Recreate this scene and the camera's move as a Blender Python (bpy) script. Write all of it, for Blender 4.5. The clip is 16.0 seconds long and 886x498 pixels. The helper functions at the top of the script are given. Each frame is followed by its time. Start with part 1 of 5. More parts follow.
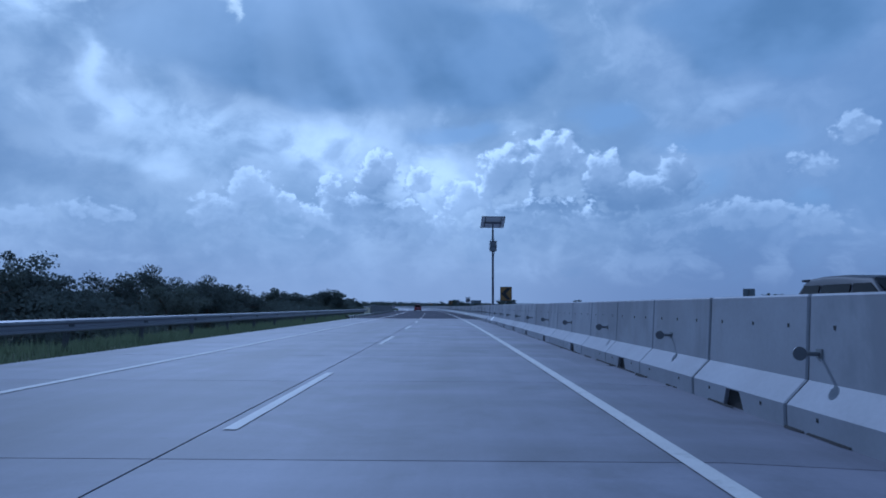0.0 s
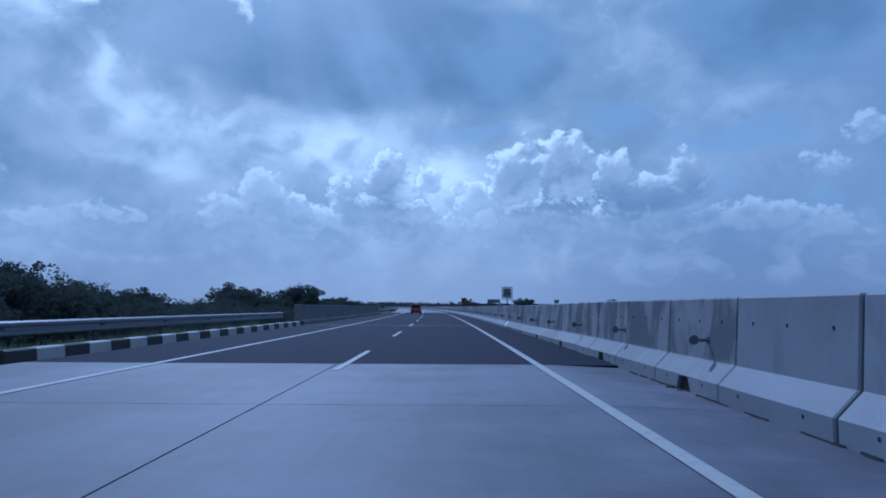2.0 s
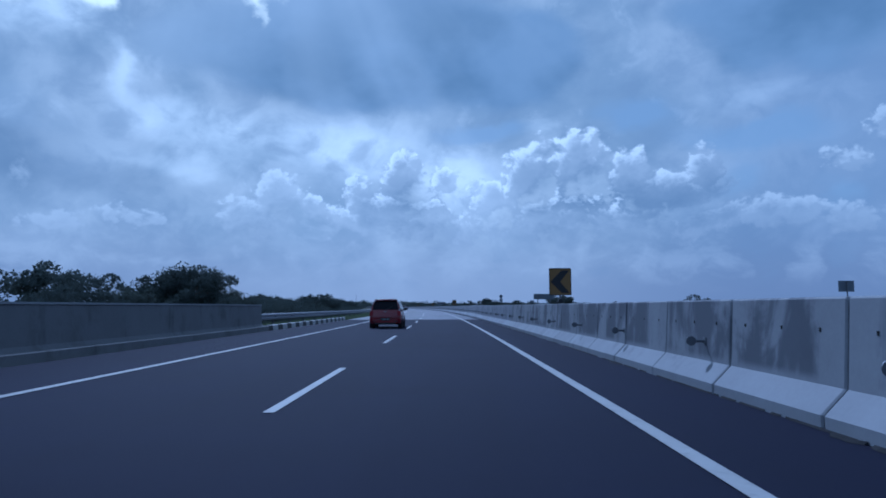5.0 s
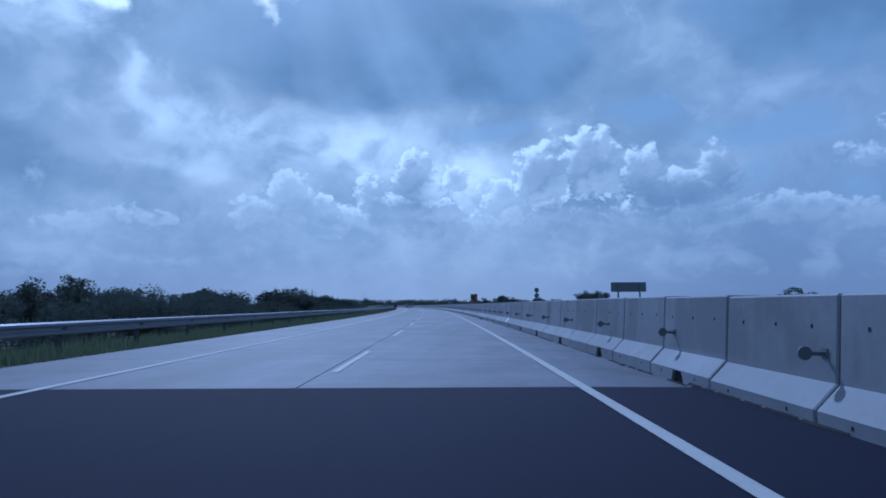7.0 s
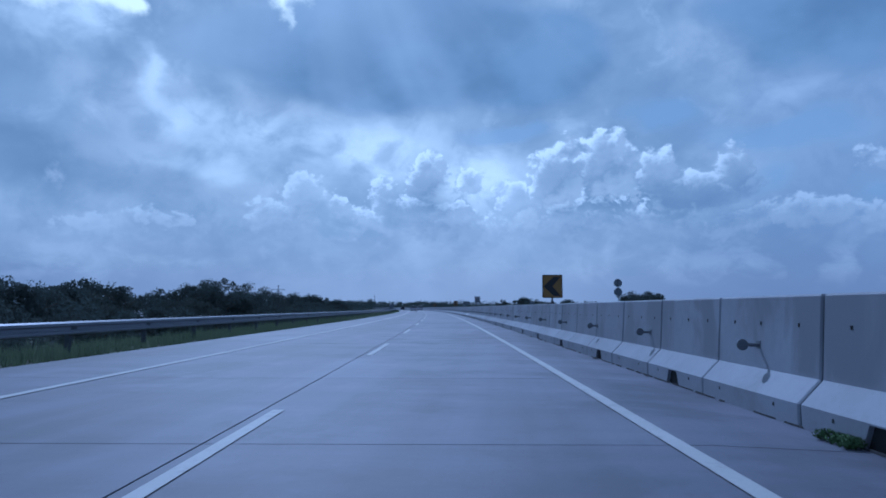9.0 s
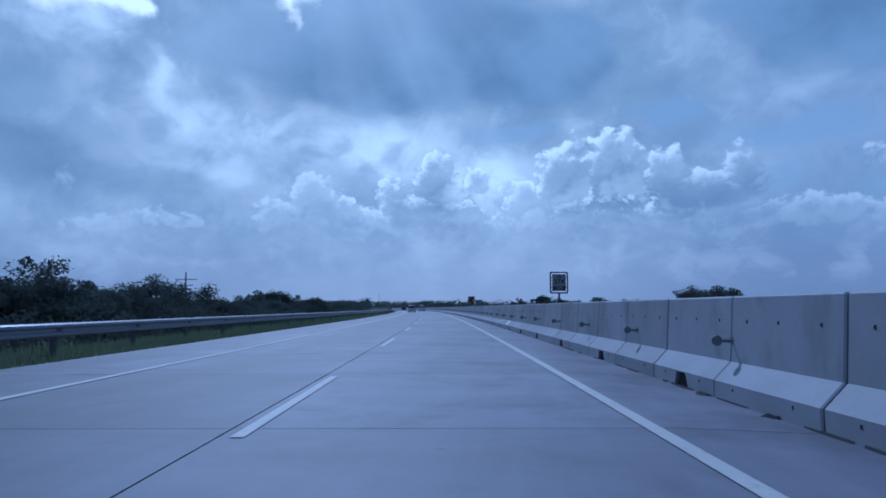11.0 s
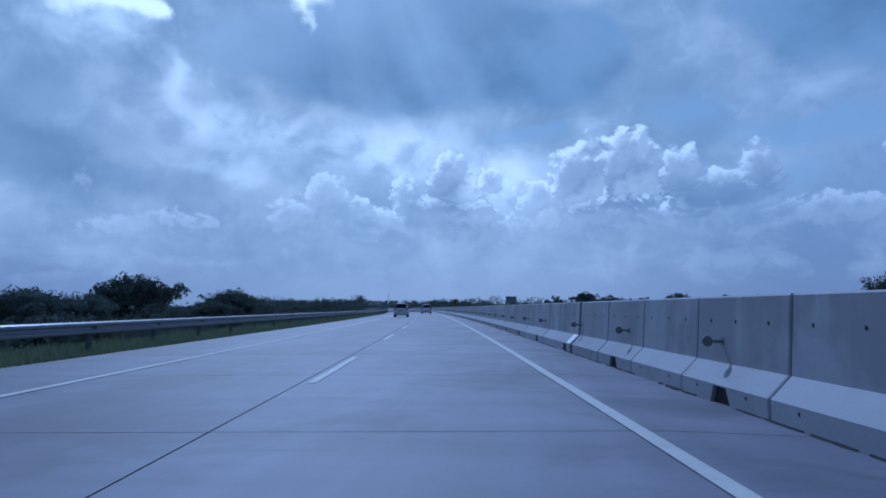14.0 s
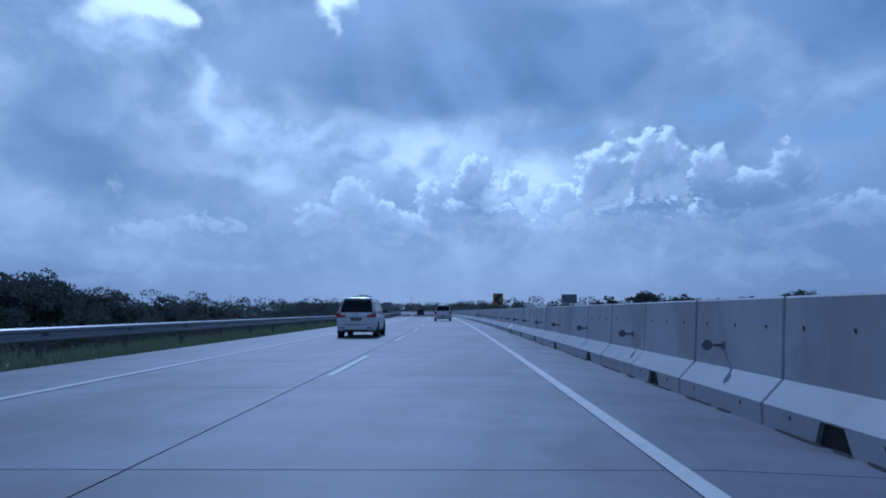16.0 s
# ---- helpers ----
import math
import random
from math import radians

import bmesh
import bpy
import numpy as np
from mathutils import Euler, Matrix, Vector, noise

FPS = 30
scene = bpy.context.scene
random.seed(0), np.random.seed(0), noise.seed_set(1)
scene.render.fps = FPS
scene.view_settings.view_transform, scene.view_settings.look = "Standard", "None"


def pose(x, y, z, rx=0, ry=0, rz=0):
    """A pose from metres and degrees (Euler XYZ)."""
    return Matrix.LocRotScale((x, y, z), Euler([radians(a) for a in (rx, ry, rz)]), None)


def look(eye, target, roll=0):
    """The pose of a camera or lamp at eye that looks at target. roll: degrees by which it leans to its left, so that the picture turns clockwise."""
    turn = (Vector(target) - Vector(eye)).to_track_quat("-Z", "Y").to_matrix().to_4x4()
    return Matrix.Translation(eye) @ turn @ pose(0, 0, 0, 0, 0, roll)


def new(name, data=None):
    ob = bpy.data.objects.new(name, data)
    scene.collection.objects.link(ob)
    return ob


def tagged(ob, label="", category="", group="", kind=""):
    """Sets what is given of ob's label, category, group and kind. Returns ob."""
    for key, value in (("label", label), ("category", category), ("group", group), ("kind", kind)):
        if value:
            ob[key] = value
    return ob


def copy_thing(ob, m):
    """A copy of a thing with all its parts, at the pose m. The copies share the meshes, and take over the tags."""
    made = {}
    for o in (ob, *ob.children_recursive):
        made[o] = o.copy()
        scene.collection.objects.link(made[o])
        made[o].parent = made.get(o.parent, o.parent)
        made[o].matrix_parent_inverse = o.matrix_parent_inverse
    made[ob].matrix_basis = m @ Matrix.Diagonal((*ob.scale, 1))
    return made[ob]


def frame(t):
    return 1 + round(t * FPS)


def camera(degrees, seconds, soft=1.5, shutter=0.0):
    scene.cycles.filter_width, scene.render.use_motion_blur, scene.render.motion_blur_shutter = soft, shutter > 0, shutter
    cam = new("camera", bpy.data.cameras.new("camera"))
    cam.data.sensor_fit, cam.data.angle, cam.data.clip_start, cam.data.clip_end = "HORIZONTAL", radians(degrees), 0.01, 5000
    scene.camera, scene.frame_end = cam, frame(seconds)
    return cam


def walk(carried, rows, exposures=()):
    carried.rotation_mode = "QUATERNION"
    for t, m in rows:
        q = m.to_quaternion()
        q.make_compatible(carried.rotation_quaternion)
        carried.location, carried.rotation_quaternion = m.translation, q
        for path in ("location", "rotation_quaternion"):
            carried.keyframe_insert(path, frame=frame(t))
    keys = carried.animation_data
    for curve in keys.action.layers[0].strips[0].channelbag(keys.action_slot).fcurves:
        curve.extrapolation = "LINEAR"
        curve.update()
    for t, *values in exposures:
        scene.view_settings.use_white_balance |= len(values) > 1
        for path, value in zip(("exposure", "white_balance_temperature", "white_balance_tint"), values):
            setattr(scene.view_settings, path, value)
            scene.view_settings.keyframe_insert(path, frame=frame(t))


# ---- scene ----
cam = camera(68.0, 16.0, soft=1.8)

# ---- the road's plan: a long, even left-hand bend ----
# s: metres along the right edge line; u: metres to the right of that line; z: up
BEND = 0.000365


def at(s, u, z=0.0):
    a = BEND * s
    return Vector(((math.cos(a) - 1) / BEND + u * math.cos(a), math.sin(a) / BEND + u * math.sin(a), z))


def on_road(s, u, z=0.0, turn=0.0):
    """Pose of a thing that stands at (s, u), its +y along the road; turn in degrees to the left."""
    p = at(s, u, z)
    return pose(p.x, p.y, p.z, 0, 0, math.degrees(BEND * s) + turn)


EYE = 1.085
# seconds, s, u, yaw from the road's direction, pitch, lean
DRIVE = [
    (0.0, 0.00, -1.713, 0.54, 5.01, -0.28),
    (0.5, 11.60, -1.735, 0.44, 5.10, -0.18),
    (1.0, 23.19, -1.740, 0.29, 4.93, -0.02),
    (1.5, 34.82, -1.747, 0.18, 4.85, 0.05),
    (2.0, 46.53, -1.734, 0.41, 5.05, -0.28),
    (2.5, 58.20, -1.726, 0.27, 4.92, 0.30),
    (3.0, 69.69, -1.720, 0.46, 5.25, 0.36),
    (3.5, 80.92, -1.732, 0.19, 5.06, 0.34),
    (4.0, 92.44, -1.775, 0.20, 5.15, 0.57),
    (4.5, 104.15, -1.786, 0.31, 5.10, 0.27),
    (7.0, 163.97, -1.795, 0.39, 4.90, 0.30),
    (7.5, 175.92, -1.800, 0.25, 4.92, -0.05),
    (8.0, 187.83, -1.768, 0.31, 5.02, 0.12),
    (8.5, 199.77, -1.767, 0.48, 5.12, -0.07),
    (9.0, 211.73, -1.820, 0.60, 5.11, -0.06),
    (11.5, 272.42, -1.861, 0.23, 5.11, -0.05),
    (12.0, 284.65, -1.858, 0.29, 5.27, -0.26),
    (12.5, 297.05, -1.849, 0.16, 5.00, 0.01),
    (13.0, 309.45, -1.851, -0.03, 5.20, 0.06),
    (13.5, 321.78, -1.827, -0.04, 5.27, -0.01),
    (14.0, 334.17, -1.746, -0.08, 5.12, 0.14),
    (14.5, 346.68, -1.626, 0.18, 4.94, -0.01),
    (15.0, 359.32, -1.535, 0.45, 5.10, 0.44),
    (15.5, 371.96, -1.487, 0.81, 5.32, 0.21),
    (16.0, 384.65, -1.515, 1.09, 5.40, 0.18),
]


def drive_pose(s, u, yaw, pitch, lean):
    p = at(s, u, EYE)
    return pose(p.x, p.y, p.z, 90 + pitch, lean, math.degrees(BEND * s) + yaw)


KELVIN, TINT, STOPS = 4290, 13.0, 0.0
walk(cam, [(t, drive_pose(*rest)) for t, *rest in DRIVE],
     exposures=[(0.0, STOPS, KELVIN, TINT), (16.0, STOPS, KELVIN, TINT)])

# ---- world: clear sky, haze and broken cloud, sun high ahead to the left ----
SUN_AZ, SUN_EL = 19.0, 43.0          # degrees to the left of +y, degrees up

sun = new("sun", bpy.data.lights.new("sun", "SUN"))
sun.data.energy, sun.data.angle, sun.data.color = 1.5, radians(1.2), (0.96, 0.97, 1.0)
sun_dir = Vector((-math.sin(radians(SUN_AZ)) * math.cos(radians(SUN_EL)),
                  math.cos(radians(SUN_AZ)) * math.cos(radians(SUN_EL)), math.sin(radians(SUN_EL))))
sun.matrix_world = look(sun_dir * 50, (0, 0, 0))

world = bpy.data.worlds.new("sky")
scene.world = world
world.use_nodes = True
wt = world.node_tree
wt.nodes.clear()


class Net:
    """Short notation for chains of shader nodes."""

    def __init__(self, tree):
        self.tree = tree

    def put(self, sock, value):
        if isinstance(value, bpy.types.NodeSocket):
            self.tree.links.new(value, sock)
        elif value is not None:
            sock.default_value = value

    def math(self, op, a, b=None, c=None, clamp=False):
        n = self.tree.nodes.new("ShaderNodeMath")
        n.operation, n.use_clamp = op, clamp
        for sock, v in zip(n.inputs, (a, b, c)):
            self.put(sock, v)
        return n.outputs[0]

    def add(self, a, b):
        return self.math("ADD", a, b)

    def mul(self, a, b):
        return self.math("MULTIPLY", a, b)

    def vec(self, op, a, b=None, scale=None):
        n = self.tree.nodes.new("ShaderNodeVectorMath")
        n.operation = op
        self.put(n.inputs[0], a)
        if b is not None:
            self.put(n.inputs[1], b)
        if scale is not None:
            self.put(n.inputs["Scale"], scale)
        return n.outputs["Value"] if op in ("LENGTH", "DOT_PRODUCT") else n.outputs[0]

    def noise(self, vector, scale, detail=4.0, rough=0.5, warp=0.0):
        n = self.tree.nodes.new("ShaderNodeTexNoise")
        self.put(n.inputs["Vector"], vector)
        n.inputs["Scale"].default_value, n.inputs["Detail"].default_value = scale, detail
        n.inputs["Roughness"].default_value, n.inputs["Distortion"].default_value = rough, warp
        return n.outputs["Fac"]

    def voronoi(self, vector, scale, feature="SMOOTH_F1", smooth=0.5):
        n = self.tree.nodes.new("ShaderNodeTexVoronoi")
        n.feature = feature
        self.put(n.inputs["Vector"], vector)
        n.inputs["Scale"].default_value = scale
        if feature == "SMOOTH_F1":
            n.inputs["Smoothness"].default_value = smooth
        return n.outputs["Distance"]

    def ramp(self, v, lo, hi, a=0.0, b=1.0, kind="SMOOTHSTEP"):
        n = self.tree.nodes.new("ShaderNodeMapRange")
        n.interpolation_type = kind
        for sock, w in zip(n.inputs, (v, lo, hi, a, b)):
            self.put(sock, w)
        return n.outputs[0]

    def mix(self, f, a, b, kind="MIX"):
        n = self.tree.nodes.new("ShaderNodeMix")
        n.data_type, n.blend_type, n.clamp_factor = "RGBA", kind, True
        self.put(n.inputs["Factor"], f)
        for key, v in (("A", a), ("B", b)):
            sock = [i for i in n.inputs if i.name == key and i.type == "RGBA"][0]
            self.put(sock, (*v, 1.0) if isinstance(v, tuple) else v)
        return [o for o in n.outputs if o.type == "RGBA"][0]

    def xyz(self, v):
        n = self.tree.nodes.new("ShaderNodeSeparateXYZ")
        self.put(n.inputs[0], v)
        return n.outputs

    def join(self, x, y, z):
        n = self.tree.nodes.new("ShaderNodeCombineXYZ")
        for sock, v in zip(n.inputs, (x, y, z)):
            self.put(sock, v)
        return n.outputs[0]


w = Net(wt)
way = wt.nodes.new("ShaderNodeTexCoord").outputs["Generated"]
wx, wy, wz = w.xyz(way)
# degrees: az to the left of +y, el above the horizon
az = w.mul(w.math("ARCTAN2", w.mul(wx, -1.0), wy), 57.29578)
el = w.mul(w.math("ARCSINE", wz), 57.29578)

nishita = wt.nodes.new("ShaderNodeTexSky")
nishita.sky_type, nishita.sun_disc = "NISHITA", False
nishita.sun_elevation, nishita.sun_rotation = radians(SUN_EL), radians(-SUN_AZ)
clear = w.vec("SCALE", nishita.outputs[0], scale=0.055)

# soft wobble of the cloud edges
flow = w.join(w.mul(az, 0.05), w.mul(el, 0.075), 0.0)
wob = w.noise(flow, 2.2, 5.0, 0.55)
wob2 = w.noise(w.vec("ADD", flow, (7.3, 2.1, 0.4)), 2.2, 5.0, 0.55)
az_w = w.add(az, w.mul(w.add(wob, -0.5), 9.0))
el_w = w.add(el, w.mul(w.add(wob2, -0.5), 6.0))


def lump(a, e, ra, re, weight, x=None, y=None):
    """A soft oval of cloud at azimuth a and elevation e."""
    da = w.mul(w.add(az_w if x is None else x, -a), 1.0 / ra)
    de = w.mul(w.add(el_w if y is None else y, -e), 1.0 / re)
    q = w.add(w.mul(da, da), w.mul(de, de))
    return w.mul(w.math("EXPONENT", w.mul(q, -1.0)), weight)


def total(items):
    out = items[0]
    for i in items[1:]:
        out = w.add(out, i)
    return out


def puffs(x, y):
    """Billows: rounded cells of three sizes, roughened a little."""
    p = w.join(w.mul(x, 0.10), w.mul(y, 0.12), 0.3)
    soft = w.noise(p, 1.9, 3.0, 0.5)
    fine = w.noise(p, 7.0, 8.0, 0.60)
    q = w.vec("ADD", p, w.vec("SCALE", w.join(w.add(fine, -0.5), w.add(soft, -0.5), 0.0), scale=0.14))
    cells = w.add(w.mul(w.voronoi(q, 5.2, smooth=0.4), 0.44), w.add(w.mul(w.voronoi(q, 12.0, smooth=0.35), 0.30), w.mul(w.voronoi(q, 28.0, smooth=0.3), 0.15)))
    return w.add(w.add(w.mul(soft, 0.6), w.mul(fine, 0.50)), w.add(w.mul(cells, -0.80), -0.16))


def merged(items):
    out = items[0]
    for i in items[1:]:
        out = w.math("SMOOTH_MAX", out, i, 0.15)
    return out


def mass(x, y):
    """The broad shape of the heaped clouds."""
    return merged([
        lump(-9.0, 12.3, 2.5, 2.6, 1.1, x, y),
        lump(-4.6, 11.0, 2.3, 2.1, 1.05, x, y),
        lump(-1.0, 9.5, 2.4, 1.9, 1.0, x, y),
        lump(2.5, 10.8, 1.4, 1.5, 0.95, x, y),
        lump(-6.0, 13.9, 1.1, 1.2, 0.6, x, y),
        lump(-13.2, 11.0, 2.3, 2.1, 1.1, x, y),
        lump(-19.0, 10.9, 1.7, 2.0, 1.0, x, y),
        lump(-15.8, 9.3, 5.3, 2.1, 1.1, x, y),
        lump(6.3, 11.0, 2.1, 2.5, 1.1, x, y),
        lump(10.0, 9.5, 1.8, 1.8, 1.0, x, y),
        lump(7.5, 8.5, 4.0, 2.0, 1.0, x, y),
        lump(17.0, 9.5, 2.7, 2.0, 1.1, x, y),
        lump(20.4, 8.1, 1.9, 1.5, 0.9, x, y),
        lump(14.4, 8.5, 2.0, 1.8, 0.95, x, y),
        lump(-25.0, 7.2, 3.0, 1.6, 0.9, x, y),
        lump(-28.6, 10.9, 2.6, 1.4, 0.66, x, y),
        lump(-32.0, 13.2, 2.0, 1.8, 0.7, x, y),
        lump(-29.6, 6.4, 3.0, 1.8, 0.8, x, y),
        lump(27.8, 7.1, 3.5, 1.4, 0.65, x, y),
        lump(33.8, 6.6, 2.8, 1.0, 0.6, x, y),
        lump(-8.5, 7.6, 9.0, 2.7, 1.0, x, y),
        lump(-18.0, 6.8, 7.5, 2.2, 0.8, x, y),
        lump(18.0, 7.2, 5.5, 2.2, 0.85, x, y),
        lump(7.0, 7.2, 9.0, 2.4, 0.9, x, y),
    ])


def heaps(x, y):
    """How thick the heaped clouds are, seen in the direction (x, y)."""
    field = mass(x, y)
    return w.add(field, w.mul(w.add(puffs(x, y), -0.12), w.ramp(field, 0.05, 0.45, 0.45, 1.25)))


az_s = w.add(az, w.mul(w.add(wob, -0.5), 2.0))
el_s = w.add(el, w.mul(w.add(wob2, -0.5), 1.3))
thick = heaps(az_s, el_s)
edge = w.math("SUBTRACT", thick, heaps(w.add(az_s, 0.30), w.add(el_s, 0.60)))
relief = w.math("SUBTRACT", thick, heaps(w.add(az_s, 0.9), w.add(el_s, 1.8)))

# thin veil, mottled, lighter towards the sun; grey overhead and behind
low = w.ramp(el, 0.5, 8.5)
mottle = w.noise(w.join(w.mul(az, 0.055), w.mul(el, 0.068), 1.7), 2.0, 6.0, 0.52, 0.3)
veil = w.mix(w.ramp(mottle, 0.34, 0.66), (0.275, 0.322, 0.372), (0.44, 0.462, 0.482))
dim = total([
        lump(-26.9, 9.0, 5.2, 2.5, 0.5),
        lump(33.6, 10.6, 7.9, 1.3, 0.4),
        lump(36.4, 13.4, 6.3, 2.3, 0.75),
        lump(29.1, 9.0, 6.5, 1.8, 0.55),
        lump(37.3, 9.0, 4.4, 1.7, 0.45),
        lump(-26.0, 5.3, 5.7, 2.5, 0.5),
        lump(-14.8, 5.3, 7.3, 2.3, 0.4),
        lump(30.2, 4.7, 7.6, 1.8, 0.35),
        lump(26.9, 17.9, 1.7, 1.8, 0.3)])
veil = w.mix(w.ramp(w.mul(dim, w.ramp(mottle, 0.3, 0.7, 1.25, 0.75)), 0.05, 1.0, 0.0, 0.85), veil, (0.195, 0.240, 0.300))
bright = total([
        lump(13.0, 14.2, 10.5, 2.4, 0.72),
        lump(8.7, 12.0, 7.6, 2.4, 0.35),
        lump(29.6, 18.4, 1.3, 2.4, 0.60),
        lump(26.0, 15.3, 3.6, 1.6, 0.50),
        lump(-5.5, 15.2, 2.0, 1.2, 0.45),
        lump(36.1, 22.0, 6.0, 1.8, 0.8),
        lump(-24.0, 16.8, 5.3, 1.3, 0.55),
        lump(19.3, 24.6, 4.8, 1.8, 0.6),
        lump(21.5, 12.4, 3.3, 1.8, 0.28),
        lump(1.2, 9.8, 3.6, 3.2, 0.8),
        lump(26.7, 11.7, 4.9, 1.0, 0.3),
        lump(-10.5, 15.1, 2.8, 1.4, 0.25)])
bright = w.mul(bright, w.ramp(mottle, 0.25, 0.65, 0.65, 1.2))
veil = w.mix(w.ramp(bright, 0.05, 1.05, 0.0, 0.9), veil, (0.80, 0.80, 0.775))
flecks = w.noise(w.join(w.mul(az, 0.060), w.mul(el, 0.072), 4.1), 4.0, 6.0, 0.55, 0.4)
veil = w.mix(w.ramp(flecks, 0.46, 0.68, 0.0, 0.55), veil, (0.235, 0.280, 0.340))
veil = w.mix(w.ramp(flecks, 0.44, 0.30, 0.0, 0.40), veil, (0.56, 0.57, 0.58))
veil = w.mix(w.ramp(az, -8.0, -30.0, 0.0, 0.65), veil, (0.215, 0.265, 0.345))
# unseen grey above the view, added to lower the light on the ground
veil = w.mix(w.ramp(el, 30.0, 45.0), veil, (0.20, 0.225, 0.27))
haze = w.mix(w.ramp(w.math("ABSOLUTE", w.add(az, -9.0)), 4.0, 34.0), (0.340, 0.350, 0.393), (0.212, 0.236, 0.298))
drift = w.noise(w.join(w.mul(az, 0.07), w.mul(el, 0.11), 8.2), 3.4, 6.0, 0.55, 0.3)
haze = w.mix(w.mul(w.ramp(drift, 0.46, 0.66, 0.0, 0.65), w.ramp(el, 0.8, 4.0)), haze, (0.43, 0.435, 0.465))
haze = w.mix(w.mul(w.ramp(drift, 0.47, 0.34, 0.0, 0.5), w.ramp(el, 0.8, 4.0)), haze, (0.225, 0.262, 0.325))
sky_col = w.mix(low, haze, veil)

# openings of blue sky
gap = total([
        lump(-13.5, 16.3, 4.3, 1.7, 0.9),
        lump(-0.6, 14.9, 4.2, 1.3, 1.0),
        lump(-23.4, 13.4, 5.9, 1.7, 1.0),
        lump(-20.8, 9.5, 2.5, 1.8, 0.6),
        lump(-28.0, 8.5, 2.2, 1.7, 0.6)])
sky_col = w.mix(w.ramp(gap, 0.18, 0.8, 0.0, 0.75), sky_col, w.mix(0.75, clear, (0.285, 0.355, 0.43)))

# heaped clouds: thin parts let the light through, thick ones are grey; bright rims on the side of the sun
glow = w.ramp(w.math("ABSOLUTE", w.add(az, -1.0)), 9.0, 25.0, 1.0, 0.30)
shine = w.add(w.mul(w.ramp(thick, 1.15, 0.35), 0.45), w.mul(w.ramp(relief, -0.30, 0.50), 0.55))
body = w.mix(shine, (0.185, 0.232, 0.298), (0.475, 0.495, 0.52))
body = w.mix(w.ramp(az, -8.0, -26.0, 0.0, 0.45), body, (0.205, 0.252, 0.325))
body = w.mix(w.add(lump(-0.5, 10.2, 3.4, 1.9, 0.45), lump(16.0, 10.3, 4.5, 1.8, 0.35)), body, (0.62, 0.635, 0.65))
shade = total([lump(-10.5, 9.2, 6.0, 2.0, 0.85), lump(-17.0, 9.6, 3.0, 1.3, 0.5), lump(7.0, 9.0, 2.6, 1.6, 0.5)])
body = w.mix(shade, body, (0.165, 0.215, 0.285))
rim = w.mul(w.mul(w.ramp(edge, 0.06, 0.30), w.ramp(thick, 0.95, 0.40)), w.mul(glow, w.ramp(el, 6.0, 9.0, 0.15, 1.0)))
lit = w.mix(rim, body, (0.84, 0.84, 0.825))
lit = w.mix(w.ramp(az, 5.0, 18.0, 0.0, 0.22), lit, veil)
lit = w.mix(w.ramp(el, 8.0, 2.0, 0.0, 0.9), lit, haze)
cover_f = w.ramp(thick, 0.24, 0.42, 0.0, 0.88)
fade_f = w.ramp(thick, 0.26, 1.0, 0.0, 0.8)
under = w.ramp(relief, 0.10, -0.25)
cover_f = w.add(cover_f, w.mul(under, w.add(fade_f, w.mul(cover_f, -1.0))))
sky_col = w.mix(w.mul(cover_f, w.ramp(el, 1.5, 6.0, 0.0, 1.0)), sky_col, lit)


def plate(a, e, ra, re, weight, x, y):
    """Like lump, but flat inside and with a firmer edge."""
    da, de = w.mul(w.add(x, -a), 1.0 / ra), w.mul(w.add(y, -e), 1.0 / re)
    q = w.add(w.mul(da, da), w.mul(de, de))
    return w.mul(w.math("EXPONENT", w.mul(w.mul(q, q), -1.0)), weight)


# the dark sheets of cloud overhead
ragged = w.noise(flow, 2.8, 6.0, 0.5, 0.2)
az_d = w.add(az, w.mul(w.add(wob, -0.5), 5.0))
el_d = w.add(el, w.mul(w.add(wob2, -0.5), 2.6))
sheet = w.add(total([
        plate(9.8, 21.8, 17.0, 5.9, 1.0, az_d, el_d),
        plate(-4.8, 20.7, 6.1, 4.7, 0.55, az_d, el_d),
        lump(-27.6, 21.5, 8.9, 4.0, 1.0),
        lump(-17.6, 23.7, 4.8, 2.6, 0.45),
        lump(36.4, 14.5, 7.0, 2.9, 0.55),
        lump(38.8, 17.3, 4.1, 2.4, 0.3),
        lump(27.0, 20.5, 3.7, 3.1, 0.35)]), w.mul(w.add(ragged, -0.5), 0.32))
tone = w.noise(w.vec("ADD", flow, (3.0, 1.0, 0.0)), 2.0, 4.0, 0.5)
sheet_col = w.mix(w.ramp(tone, 0.32, 0.68), (0.150, 0.208, 0.275), (0.235, 0.296, 0.370))
sheet_col = w.mix(w.mul(w.ramp(el, 19.0, 26.0, 0.0, 0.6), w.ramp(az, -6.0, 12.0)), sheet_col, (0.37, 0.415, 0.47))
sheet_col = w.mix(w.ramp(az, 15.0, 29.0, 0.0, 0.65), sheet_col, (0.42, 0.455, 0.49))
sky_col = w.mix(w.ramp(sheet, 0.34, 0.76, 0.0, 0.92), sky_col, sheet_col)

# thin places where the sun comes nearly through
holes = w.add(total([
        lump(34.6, 23.2, 3.9, 1.4, 1.05),
        lump(18.8, 26.0, 1.5, 1.3, 0.95),
        lump(18.6, 23.8, 0.4, 1.2, 0.36),
        lump(31.4, 23.5, 1.1, 0.8, 0.4)]),
              w.mul(w.add(ragged, -0.5), 0.7))
sky_col = w.mix(w.ramp(holes, 0.22, 0.85), sky_col, (1.0, 0.95, 0.80))
fan = w.math("DIVIDE", w.add(az, -19.0), w.add(w.mul(el, -1.0), 44.0))
shafts = w.noise(w.join(w.mul(fan, 2.6), w.mul(el, 0.012), 0.0), 1.6, 2.0, 0.45)
